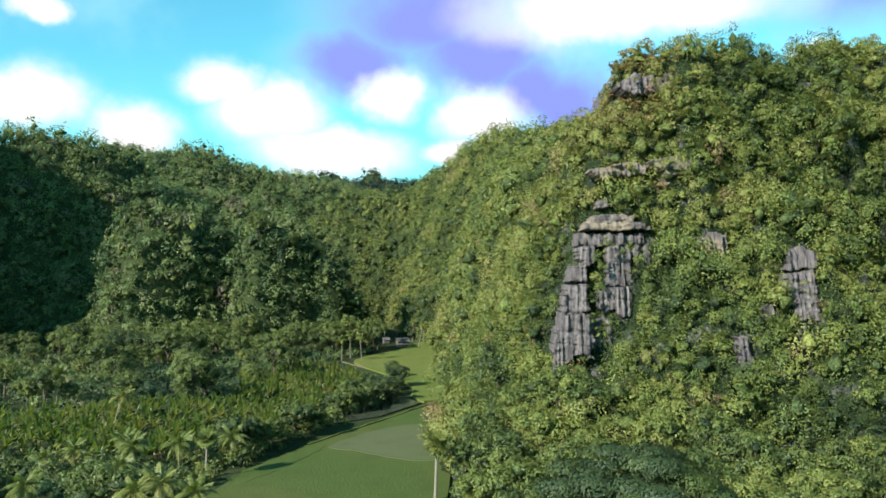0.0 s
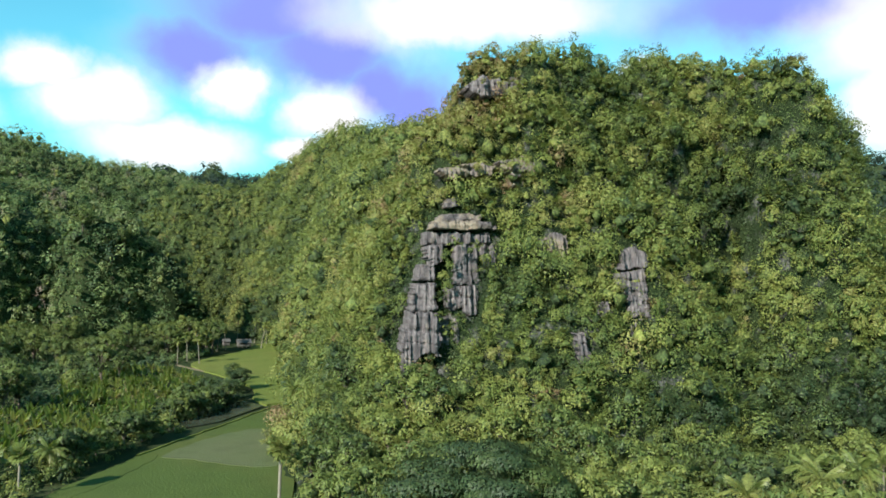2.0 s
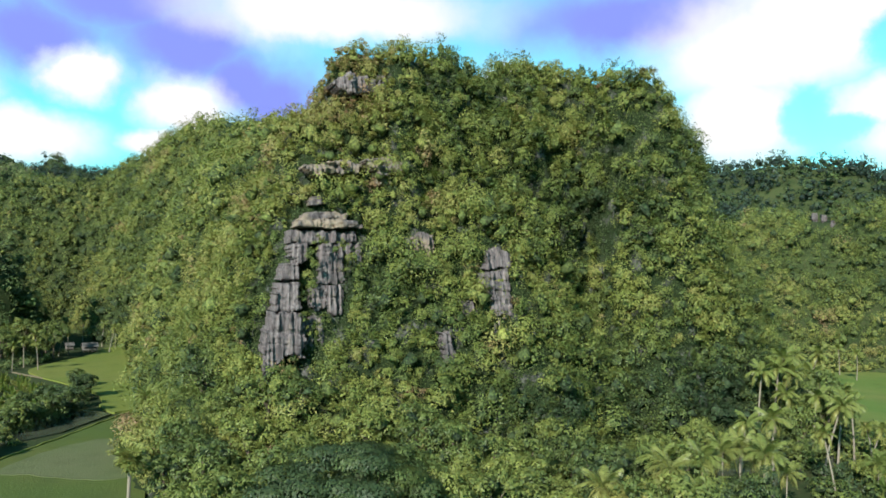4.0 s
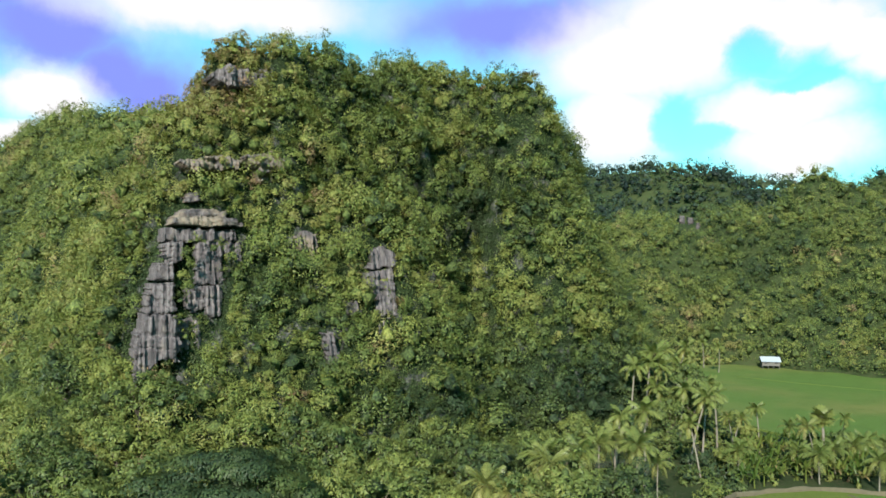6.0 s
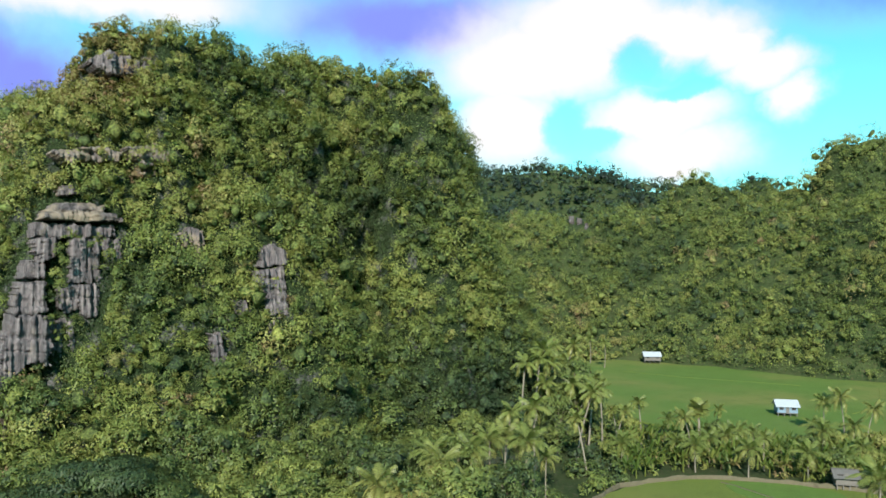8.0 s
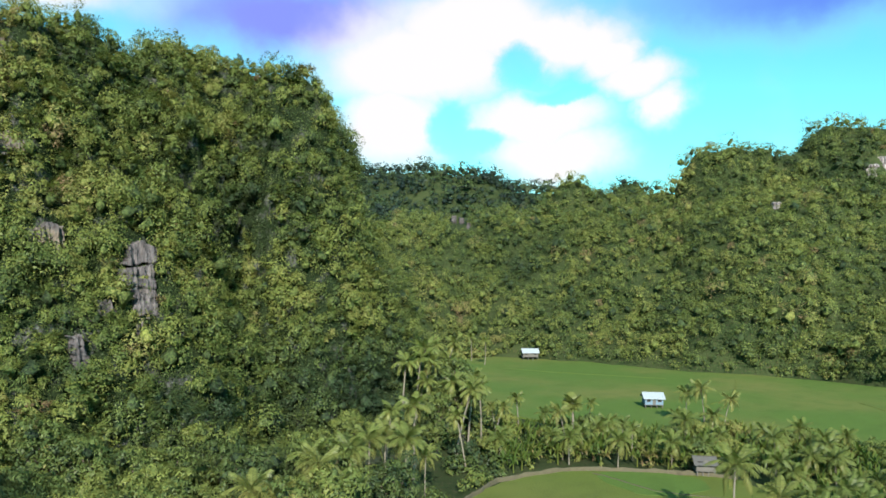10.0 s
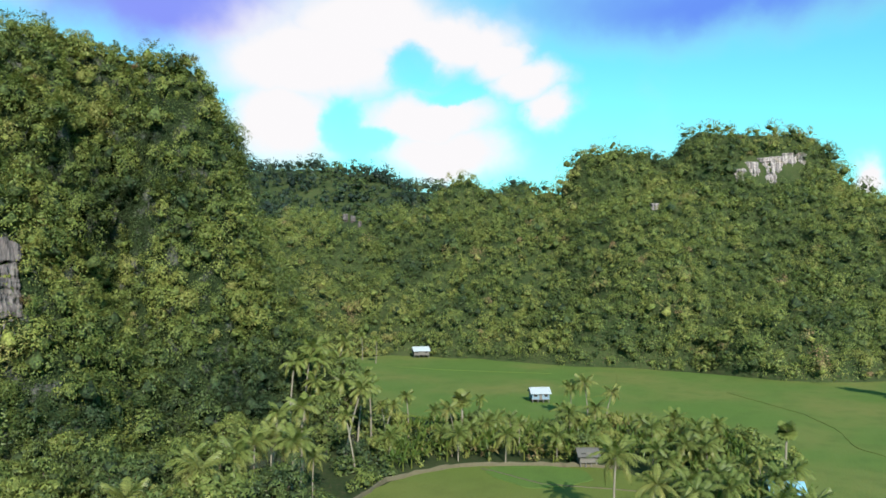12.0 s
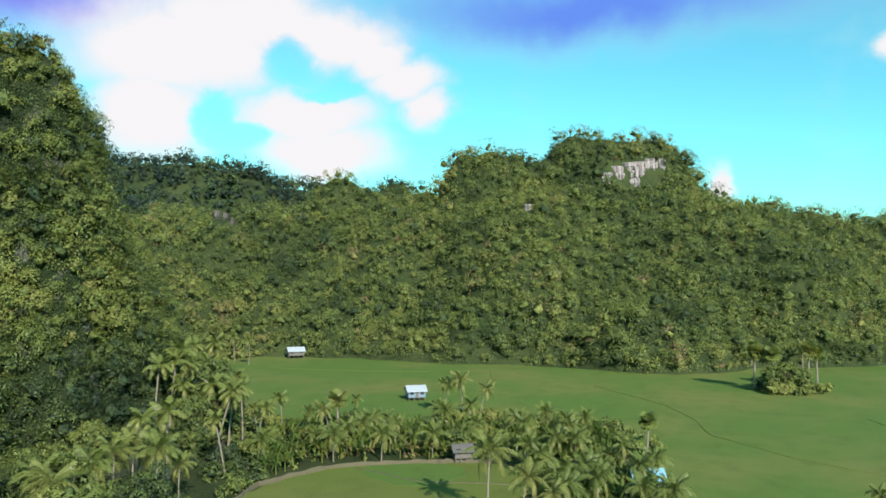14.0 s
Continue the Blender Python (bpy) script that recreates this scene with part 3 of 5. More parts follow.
OUTCROP_BLOCKS = [
    (0, [(61.4, 37.7), (68.0, 38.5), (68.1, 40.4), (66.1, 42.2), (63.5, 41.5)]),
    (-0.6, [(61.2, 37.1), (66.8, 37.7), (66.6, 34.3), (66.1, 28.9), (62.3, 29.3), (62.5, 33.7), (60.9, 34.8)]),
    (-0.2, [(62.1, 28.9), (64.5, 28.6), (64.6, 24.8), (63.7, 23.1), (62.3, 24.8)]),
    (0.4, [(56.1, 31.6), (58.6, 31.7), (59.1, 29.9), (56.8, 29.0)]),
]
MIDDLE_BLOCKS = [
    (0, [(48.8, 43.5), (49.9, 44.7), (52.7, 44.3), (53.0, 41.4), (51.8, 39.2), (50.4, 39.6), (49.0, 41.8)]),
]
LOW_BLOCKS = [
    (0, [(51.1, 26.0), (52.7, 26.2), (52.9, 21.0), (51.4, 20.6)]),
]
SUMMIT_BLOCKS = [
    (0, [(35.5, 75.5), (38.8, 78.0), (44.7, 77.5), (45.0, 74.4), (38.9, 73.6)]),
    (0.4, [(44.2, 77.3), (48.1, 79.8), (52.1, 79.1), (51.6, 75.7), (46.5, 74.9)]),
]
LEDGE_BLOCKS = [
    (0, [(28.6, 57.4), (36.9, 59.0), (40.4, 58.4), (39.8, 57.0), (31.1, 56.0)]),
    (-0.4, [(40.7, 59.1), (47.1, 60.8), (50.3, 59.3), (49.5, 57.4), (43.5, 56.5)]),
    (1.6, [(43.2, 56.5), (47.3, 56.9), (46.8, 54.4), (44.0, 54.5)]),
]


def inside(poly, x, y):
    """Which points lie in a polygon."""
    x, y = np.asarray(x, float), np.asarray(y, float)
    odd = np.zeros(x.shape, bool)
    for (x1, y1), (x2, y2) in zip(poly, poly[1:] + poly[:1]):
        odd ^= ((y1 > y) != (y2 > y)) & (x < (x2 - x1) * (y - y1) / (y2 - y1 + 1e-12) + x1)
    return odd


def edge_gap(poly, x, y):
    """Distance to the nearest side of a polygon."""
    least = np.full(np.shape(x), 1e9)
    for (x1, y1), (x2, y2) in zip(poly, poly[1:] + poly[:1]):
        dx, dy = x2 - x1, y2 - y1
        t = np.clip(((x - x1) * dx + (y - y1) * dy) / (dx * dx + dy * dy + 1e-9), 0, 1)
        least = np.minimum(least, np.hypot(x - x1 - t * dx, y - y1 - t * dy))
    return least


def rock_block(outline, front, thick, seed, flutes=1.0, strata=0.0, step=0.2, margin=0.22):
    """A block of limestone with a ragged outline: front(z) gives its face, worn into upright flutes or level strata."""
    xs, zs = [p[0] for p in outline], [p[1] for p in outline]
    gx, gz = np.meshgrid(np.arange(min(xs) - 0.6, max(xs) + 0.6, step), np.arange(min(zs) - 0.6, max(zs) + 0.6, step))
    wx = gx + 0.45 * fbm(gx, gz, 1.6, seed) + 0.45 * fbm(gx, gz, 0.5, seed + 1)
    wz = gz + 0.30 * fbm(gx, gz, 1.1, seed + 2) + 0.5 * flutes * fbm(gx, gz * 0.1, 0.8, seed + 3, 2)
    near = edge_gap(outline, wx, wz)
    gap = np.where(inside(outline, wx, wz), near + margin, np.maximum(margin - near, 0.0))
    groove = np.abs(fbm(gx + seed, gz * 0.05, 1.1, seed + 4, 3))
    relief = flutes * (1.9 * groove + 1.1 * fbm(gx, gz * 0.12, 3.2, seed + 5, 2) + 0.8 * np.abs(fbm(gx + 9, gz * 0.03, 0.6, seed + 9, 2)) - 0.5)
    relief += 0.42 * fbm(gx, gz, 0.9, seed + 6, 3) + strata * 0.9 * (value_noise(gx * 0.15, gz * 1.4 + 0.25 * fbm(gx, gz, 2.0, seed), seed + 7) - 0.5)
    bed = value_noise(np.zeros_like(gz), gz * 0.55 + 0.06 * gx, seed + 8)
    relief -= 0.5 * np.exp(-((bed - 0.5) / 0.035) ** 2) * (gap > 0.2)
    gy = front(gz) - relief - 0.45 * (1 - np.exp(-gap / 0.25))
    v = np.stack([gx, gy, gz], -1).reshape(-1, 3)
    i = np.arange(gx.size).reshape(gx.shape)
    f = np.stack([i[:-1, :-1], i[:-1, 1:], i[1:, 1:], i[1:, :-1]], -1).reshape(-1, 4)
    f = f[(gap.ravel()[f] > 0).all(1)]
    e = np.concatenate([f[:, [k, (k + 1) % 4]] for k in range(4)])
    key = e.min(1) * gx.size + e.max(1)
    _, first, times = np.unique(key, return_index=True, return_counts=True)
    rim = e[first[times == 1]]
    back = v + np.array([0, thick, 0])
    n = len(v)
    f = np.concatenate([f, np.stack([rim[:, 1], rim[:, 0], rim[:, 0] + n, rim[:, 1] + n], -1)])
    v = np.concatenate([v, back])
    used, order = np.unique(f, return_inverse=True)
    return v[used], order.reshape(-1, 4)


def cliff(name, label, blocks, y, z, lean, thick, mat, flutes=1.0, strata=0.0, seed=0):
    """A cliff of blocks whose face stands at y at the height z and leans back."""
    base = tagged(new(name), label, "cliff")
    for i, (back, outline) in enumerate(blocks):
        v, f = rock_block(outline, lambda h, b=back: y + b + lean * (h - z), thick, seed + 13 * i, flutes, strata)
        mesh_object("rock_block", v, f, mat, base)
    return base


cliff("limestone_cliff", "tall grey fluted limestone cliff bare among the trees", CLIFF_BLOCKS, 141.5, 20, 0.17, 8.0, ROCK, seed=100)
cliff("limestone_ledge", "tan and grey limestone ledges above the cliff", CAP_BLOCKS, 145.0, 45, 0.5, 7.0, TAN_ROCK, 0.35, 1.0, 200)
cliff("limestone_outcrop", "grey fluted limestone outcrop between climbers", OUTCROP_BLOCKS, 131.5, 24, 0.36, 6.0, ROCK, seed=300)
cliff("limestone_outcrop", "small rounded limestone outcrop among shrubs", MIDDLE_BLOCKS, 140.8, 40, 0.15, 5.0, TAN_ROCK, seed=340)
cliff("limestone_outcrop", "narrow grey limestone face behind creepers", LOW_BLOCKS, 130.0, 21, 0.3, 5.0, ROCK, seed=350)
cliff("summit_rocks", "weathered dark limestone rocks near the tower's top", SUMMIT_BLOCKS, 152.4, 74, 0.5, 6.0, ROCK, 1.4, 1.2, 400)
cliff("summit_ledge", "weathered overhanging limestone ledges among shrubs", LEDGE_BLOCKS, 147.9, 57, 0.3, 6.0, TAN_ROCK, 1.0, 1.3, 440)
BARE = [o for group in (CLIFF_BLOCKS, CAP_BLOCKS[:2], OUTCROP_BLOCKS, MIDDLE_BLOCKS, LOW_BLOCKS) for _, o in group]


def off_rock(p):
    hit = np.zeros(len(p), bool)
    for o in BARE:
        for dx, dz in ((0, 0), (0.8, 0.9), (-0.8, 0.9), (0, 2.0)):
            hit |= inside(o, p[:, 0] + dx, p[:, 2] + dz) & (p[:, 1] < 165)
    return hit | in_hollow(p)


def face_y(x, z, ridges=TOWER, seed=3):
    """Where the tower's south face reaches the height z."""
    ys = np.arange(104, 176, 0.5)
    over = ridge_height(ridges, np.full(ys.shape, float(x)), ys, 1.0, seed) > z
    return ys[over.argmax()] if over.any() else 165.0


def in_hollow(p):
    hit = np.zeros(len(p), bool)
    for x, z, a, h in HOLLOWS:
        hit |= (((p[:, 0] - x) / a) ** 2 + ((p[:, 2] - z) / h) ** 2 < 1) & (p[:, 1] < 165)
    return hit


def rock_mesh(w, d, h, seed, flutes=1.0, square=6.0):
    """A limestone pillar: uneven rings with upright flutes, cut by bedding cracks, narrower to the top."""
    n, m = 110, max(8, int(h * 4))
    r = np.random.default_rng(seed)
    a = np.arange(n) / n * 2 * math.pi
    cx, cy = np.cos(a), np.sin(a)
    k = (np.abs(cx) ** square + np.abs(cy) ** square) ** (-1 / square)
    cracks, z = [], r.uniform(1.5, 4)
    while z < h - 0.8:
        cracks.append((z, r.uniform(0.15, 0.5)))
        z += r.uniform(1.8, 5.0)
    lean = r.uniform(-0.05, 0.05)
    verts = []
    for j in range(m + 1):
        z = h * j / m
        edge = 1 - 0.10 * max(0, (abs(j / m - 0.5) * 2 - 0.92) / 0.08) ** 2 - 0.07 * (j / m) + 0.12 * float(fbm(np.array([z]), np.array([seed * 3.1]), 4.0, seed)[0])
        px, py = cx * k * w / 2 * edge, cy * k * d / 2 * edge
        part_of = sum(1 for c, _ in cracks if c < z)
        groove = flutes * (1.25 * np.abs(fbm(px + seed * 7 + part_of * 0.6, py + z * 0.015, 0.75, seed, 3)) + 0.75 * fbm(px + 31, py + z * 0.12, 2.4, seed + 5) + 0.16 * fbm(px * 1.5, py + z * 1.2, 0.7, seed + 6, 3))
        notch = sum(deep * math.exp(-((z - c) / 0.16) ** 2) for c, deep in cracks)
        f = 1 + (groove - 0.25 - notch - 0.25 * (part_of % 2)) / (0.5 * min(w, d) + 0.8)
        verts.append(np.stack([px * f + lean * z, py * f, np.full(n, z) + 0.4 * fbm(px, py, 1.2, seed + 3)], -1))
    verts = np.concatenate(verts + [np.array([[0, 0, 0.0], [lean * h, 0, h]])])
    faces = [(j * n + i, j * n + (i + 1) % n, (j + 1) * n + (i + 1) % n, (j + 1) * n + i) for j in range(m) for i in range(n)]
    b, t = len(verts) - 2, len(verts) - 1
    faces += [(b, (2 * i + 2) % n, 2 * i + 1, 2 * i) for i in range(n // 2)] + [(t, m * n + 2 * i, m * n + 2 * i + 1, m * n + (2 * i + 2) % n) for i in range(n // 2)]
    return verts, np.array(faces)


def crag(name, label, spots, ridges, seed, mat, thick=4.0):
    """Bare rock on a far hill: azimuth and height angle from the valley, width, height."""
    base = tagged(new(name), label, "cliff")
    d = np.arange(150.0, 700.0, 1.0)
    for i, (a, e, w, h) in enumerate(spots):
        x, y = 2 + d * math.sin(radians(a)), 4 + d * math.cos(radians(a))
        over = ridge_height(ridges, x, y, 1.0, seed) > 37 + d * math.tan(radians(e))
        at = d[over.argmax()] if over.any() else 460.0
        v, f = rock_mesh(w, thick, h, 300 + i + seed, 1.0, 3.0)
        ob = mesh_object("rock_slab", v, f, mat, base)
        ob.matrix_basis = pose(2 + (at + thick / 2 - 1.2) * math.sin(radians(a)), 4 + (at + thick / 2 - 1.2) * math.cos(radians(a)), 37 + at * math.tan(radians(e)) - h / 2, 0, 0, -a)
    return base


crag("pale_cliff", "pale tan and white limestone cliff under a wooded summit", [(76.7, 7.0, 9, 7), (77.5, 7.2, 10, 11), (78.3, 7.5, 10, 10), (79.1, 7.3, 10, 14), (79.9, 7.7, 10, 11), (80.6, 7.8, 9, 9), (78.8, 6.7, 8, 7)], RIGHT_HILLS, 31, PALE_ROCK, 16.0)
crag("pale_outcrop", "small white limestone face on the hillside", [(71.0, 4.7, 4.5, 6.0)], RIGHT_HILLS, 31, PALE_ROCK, 5.0)
crag("grey_crag", "weathered grey crags on a wooded knoll", [(48.0, 3.8, 3.0, 9), (48.6, 3.7, 2.4, 8), (49.1, 3.5, 2.2, 5)], RIGHT_HILLS, 31, ROCK, 6.0)


# bare rock on the right hills, from the valley: azimuth, height angle, half widths of both
BARE_CRAGS = [(78.8, 7.3, 2.3, 1.0), (71.0, 4.6, 0.55, 0.6), (48.3, 3.5, 0.8, 0.7)]


def off_crag(p):
    dx, dy = p[:, 0] - 2, p[:, 1] - 4
    az, el = np.degrees(np.arctan2(dx, dy)), np.degrees(np.arctan2(p[:, 2] - 37, np.hypot(dx, dy)))
    hit = np.zeros(len(p), bool)
    for a, e, w, h in BARE_CRAGS:
        hit |= ((az - a) / w) ** 2 + ((el - e) / h) ** 2 < 1
    return hit


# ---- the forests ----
# tint falls to the right and at the foot, rises with height
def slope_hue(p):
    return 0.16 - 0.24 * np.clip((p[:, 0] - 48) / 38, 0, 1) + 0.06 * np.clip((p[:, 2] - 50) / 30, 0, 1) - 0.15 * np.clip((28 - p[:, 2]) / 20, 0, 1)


def summit_grain(p):
    """Smaller shrubs on the tower's exposed top."""
    return np.where(p[:, 2] > 68, np.where(p[:, 0] < 62, 0.6, 0.75), 1.0)


# trees hanging over the shaded hollows
RIM = np.array([(x + a * 1.05 * math.cos(q), face_y(x + a * 1.05 * math.cos(q), z + h * math.sin(q)) - 2.5, z + h * math.sin(q)) for x, z, a, h in HOLLOWS for q in (0.9, 1.4, 1.9, 2.4, 2.9, 3.4)])


# shrubs rooted in the cliff's cracks
CRACKS = np.array([
    (29.2, 142.0, 39.9), (29.9, 142.0, 37.7), (28.8, 142.0, 36.0), (29.5, 142.0, 33.9), (28.4, 142.0, 31.7), (31.0, 142.0, 41.8),
    (28.3, 142.0, 28.5), (30.1, 142.0, 26.2), (26.2, 142.0, 20.6), (24.1, 142.0, 20.4), (31.8, 142.0, 28.1), (38.4, 142.0, 36.0),
    (38.9, 142.0, 33.4), (37.8, 142.0, 31.3), (37.0, 142.0, 39.3), (35.2, 142.0, 41.6), (34.1, 142.0, 40.7), (58.1, 136.0, 34.3),
    (60.5, 136.0, 33.2), (64.9, 136.0, 35.2), (51.7, 140.0, 38.5), (68.6, 138.0, 39.8), (25.0, 139.0, 19.2), (37.1, 145.0, 47.8),
    (34.1, 146.0, 50.6), (39.1, 146.0, 49.4), (43.1, 146.0, 58.1), (36.5, 147.5, 57.3), (41.8, 150.0, 75.5), (48.9, 149.5, 76.4),
    (38.4, 151.0, 75.5),
])


def even(value):
    return lambda p: np.full(len(p), value)


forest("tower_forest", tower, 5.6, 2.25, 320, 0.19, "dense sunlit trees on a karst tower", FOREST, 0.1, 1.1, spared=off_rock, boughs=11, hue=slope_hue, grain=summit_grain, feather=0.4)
climbers("tower_climbers", tower, 0.12, 0.2, "creepers and bushes on steep limestone", FOREST, None, 0.12, 0.9)
forest("spur_forest", spur, 15, 3.2, 135, 0.31, "dense green forest on a ridge", FOREST, 0.08, 1.05, boughs=8, hue=even(0.0))
forest("left_forest", left, 24, 3.9, 100, 0.50, "dense green forest on the valley hills", HAZE_FOREST, 0.06, 1.05, boughs=8, hue=even(0.06), core=0.36)
forest("right_forest", right, 16, 3.3, 165, 0.29, "dense mixed green forest on a hillside", FOREST, 0.06, 1.0, boughs=8, hue=even(0.02), spared=off_crag, core=0.36)
climbers("right_undergrowth", right, 0.8, 0.42, "low bushes between forest trees", FOREST, off_crag, 0.22, 1.6)
climbers("spur_undergrowth", spur, 1.2, 0.5, "low bushes between forest trees", FOREST, None, 0.22, 1.6)
climbers("left_undergrowth", left, 2.0, 0.62, "low bushes between forest trees", HAZE_FOREST, None, 0.22, 2.0)
forest("far_forest", far, 44, 5.2, 55, 0.85, "distant ridge forest with cloud shade in its colour", FAR_FOREST, 0.08, 0.9, boughs=6)


def rice_field(poly, mat, label, z=0.1):
    """A flat paddy with a rounded outline and earth sides."""
    bm = bmesh.new()
    n = len(poly)
    ring = []
    for i in range(n):
        p0, p1, p2, p3 = (Vector(poly[(i + j) % n]) for j in (-1, 0, 1, 2))
        for s in range(6):
            t = s / 6
            q = 0.5 * (2 * p1 + (p2 - p0) * t + (2 * p0 - 5 * p1 + 4 * p2 - p3) * t * t + (3 * p1 - p0 - 3 * p2 + p3) * t ** 3)
            ring.append(bm.verts.new((q.x + 0.3 * math.sin(q.y), q.y + 0.3 * math.sin(q.x * 1.3), z)))
    top = bm.faces.new(ring)
    low = bmesh.ops.extrude_face_region(bm, geom=[top])
    bmesh.ops.translate(bm, vec=(0, 0, -0.8), verts=[g for g in low["geom"] if isinstance(g, bmesh.types.BMVert)])
    bmesh.ops.recalc_face_normals(bm, faces=bm.faces)
    ob = part("rice_field", bm, mat, None)
    return tagged(ob, label, "rice field", kind="structure")


VALLEY_FIELD = [(-40, 80), (-39, 128), (-33, 150), (-29, 163), (-18, 185), (-4, 214), (1, 205), (2, 170), (1, 125), (2, 80)]
UPPER_FIELD = [(-4, 219), (-9, 228), (-12, 256), (-36, 312), (-32, 340), (-20, 368), (-12, 404), (6, 408), (6, 330), (4, 240)]
BACK_FIELD = [(-14, 412), (-8, 452), (12, 456), (12, 413)]
NEAR_FIELD = [(94, 84), (108, 88), (124, 83), (135, 68), (139, 58), (126, 46), (104, 58), (88, 70)]
PLAIN_FIELD = [(160, 150), (232, 216), (262, 216), (284, 200), (288, 150), (290, 90), (292, 56), (330, 26), (372, 24), (384, -30), (400, -120), (330, -260), (190, -220),
               (130, -60), (116, 10), (130, 24), (150, 31), (172, 44), (177, 58), (177, 76), (166, 86), (158, 94), (158, 106), (160, 126)]
rice_field(VALLEY_FIELD, RICE, "young green rice field on the valley floor")
rice_field([(-24, 162), (-16, 178), (-6, 186), (-1, 175), (-1, 152), (-8, 151), (-18, 158)], RICE_WET, "thin seedlings in a grey flooded plot", 0.15)
rice_field([(-38, 138), (-33, 152), (-28, 163), (-25, 162), (-29, 147), (-35, 134)], RICE, "dull green strip of rice beside the thicket", 0.15)
rice_field([(123, 78), (119, 66), (130, 60), (135, 67), (129, 77)], RICE_PLAIN, "deep green plot in the small field", 0.15)
rice_field(UPPER_FIELD, RICE_DRY, "bright yellow-green rice field up the valley", 0.25)
rice_field(BACK_FIELD, RICE_DRY, "narrow pale rice terrace at the valley's end", 0.6)
rice_field(NEAR_FIELD, RICE_DRY, "small olive-green rice field behind palms")
rice_field(PLAIN_FIELD, RICE_PLAIN, "wide green rice plain below the wooded hills")


def bank(points, width, height, label, mat=EARTH, name="field_bank"):
    """A low uneven bank of earth along a line."""
    pts = [Vector((*p, 0)) for p in points]
    line = [a.lerp(b, t / 10) for a, b in zip(pts, pts[1:]) for t in range(10)] + [pts[-1]]
    bm, rows = bmesh.new(), []
    for i, p in enumerate(line):
        d = (line[min(i + 1, len(line) - 1)] - line[max(i - 1, 0)]).normalized()
        side = Vector((-d.y, d.x, 0))
        w, h = width * random.uniform(0.75, 1.25), height * random.uniform(0.7, 1.3)
        p = p + side * random.uniform(-0.2, 0.2)
        rows.append([bm.verts.new(p + side * s * w + Vector((0, 0, z))) for s, z in ((-0.5, -0.3), (-0.3, 0.1 + h * 0.8), (0, 0.1 + h), (0.3, 0.1 + h * 0.8), (0.5, -0.3))])
    for r, q in zip(rows, rows[1:]):
        for j in range(4):
            bm.faces.new((r[j], r[j + 1], q[j + 1], q[j]))
    return tagged(part(name, bm, mat, None), label, "bank", "field banks")


bank([(-29, 163), (-17, 187), (-3, 216), (3, 222)], 0.8, 0.3, "grassy earth bank between rice fields", RICE_DRY)
bank([(-43, 318), (-30, 296), (-12, 285), (5, 282)], 0.5, 0.15, "low earth bank across the upper rice field")
bank([(-18, 250), (-8, 247), (4, 244)], 0.5, 0.15, "low earth bank across the upper rice field")
bank([(94, 85), (108, 89.5), (124, 84.5), (136, 69), (140, 59)], 0.7, 0.6, "pale dry earth bank round the small field")
bank([(125, 80), (122, 66), (128, 50)], 0.5, 0.14, "thin earth bank dividing the small field")
bank([(248, 66), (222, 40), (205, 30), (186, 24)], 0.45, 0.12, "thin grassy bank across the rice plain", RICE_DRY)
bank([(186, 24), (170, 6), (158, -20)], 0.45, 0.12, "thin grassy bank across the rice plain", RICE_DRY)
bank([(255, 130), (240, 168), (236, 190)], 0.25, 0.08, "thin grassy bank across the rice plain", RICE_DRY)
bank([(268, 110), (232, 96), (214, 96)], 0.45, 0.12, "thin grassy bank across the rice plain", RICE_DRY)
bank([(225, -10), (195, -22), (180, -34)], 0.45, 0.12, "thin grassy bank across the rice plain", RICE_DRY)


def pond(poly, label, z=0.18):
    bm = bmesh.new()
    bm.faces.new([bm.verts.new((x, y, z)) for x, y in poly])
    bmesh.ops.subdivide_edges(bm, edges=bm.edges, cuts=3, use_grid_fill=True)
    low = bmesh.ops.extrude_face_region(bm, geom=list(bm.faces))
    bmesh.ops.translate(bm, vec=(0, 0, -0.6), verts=[g for g in low["geom"] if isinstance(g, bmesh.types.BMVert)])
    bmesh.ops.recalc_face_normals(bm, faces=bm.faces)
    return tagged(part("water", bm, WATER, None), label, "water", kind="structure")


pond([(-27, 186), (-27, 204), (-12, 226), (-6, 217), (-16, 196)], "still dark water of a flooded paddy")
pond([(-112, 205), (-108, 222), (-94, 222), (-92, 210)], "still dark pond between banana groves")
PALM_POND = [(93.2, 109.7), (104.9, 106.3), (113.0, 111.3), (113.3, 120.4), (105.8, 121.9)]
POND_SIDE = [(80, 98), (99, 90), (113, 111), (113, 121), (105, 123), (92, 112)]
pond(PALM_POND, "dark pond under coconut palms", 0.3)


# ---- plants ----
def scatter(poly, count, gap=0.0):
    """Random places in a polygon, kept apart by gap."""
    xs, ys = [p[0] for p in poly], [p[1] for p in poly]
    got = []
    for _ in range(count * 40):
        if len(got) >= count:
            break
        x, y = rng.uniform(min(xs), max(xs)), rng.uniform(min(ys), max(ys))
        if inside(poly, x, y) and all((x - a) ** 2 + (y - b) ** 2 > gap * gap for a, b in got):
            got.append((x, y))
    return got


def tube(bm, line, radii, sides=8):
    rings = []
    for i, (p, r) in enumerate(zip(line, radii)):
        d = (line[min(i + 1, len(line) - 1)] - line[max(i - 1, 0)]).normalized()
        u = d.cross(Vector((0.3, 1, 0.1))).normalized()
        w = d.cross(u)
        rings.append([bm.verts.new(p + (u * math.cos(a) + w * math.sin(a)) * r) for a in (2 * math.pi * k / sides for k in range(sides))])
    for r, q in zip(rings, rings[1:]):
        for k in range(sides):
            bm.faces.new((r[k], r[(k + 1) % sides], q[(k + 1) % sides], q[k]))
    bm.faces.new(rings[-1])
    bm.faces.new(rings[0][::-1])


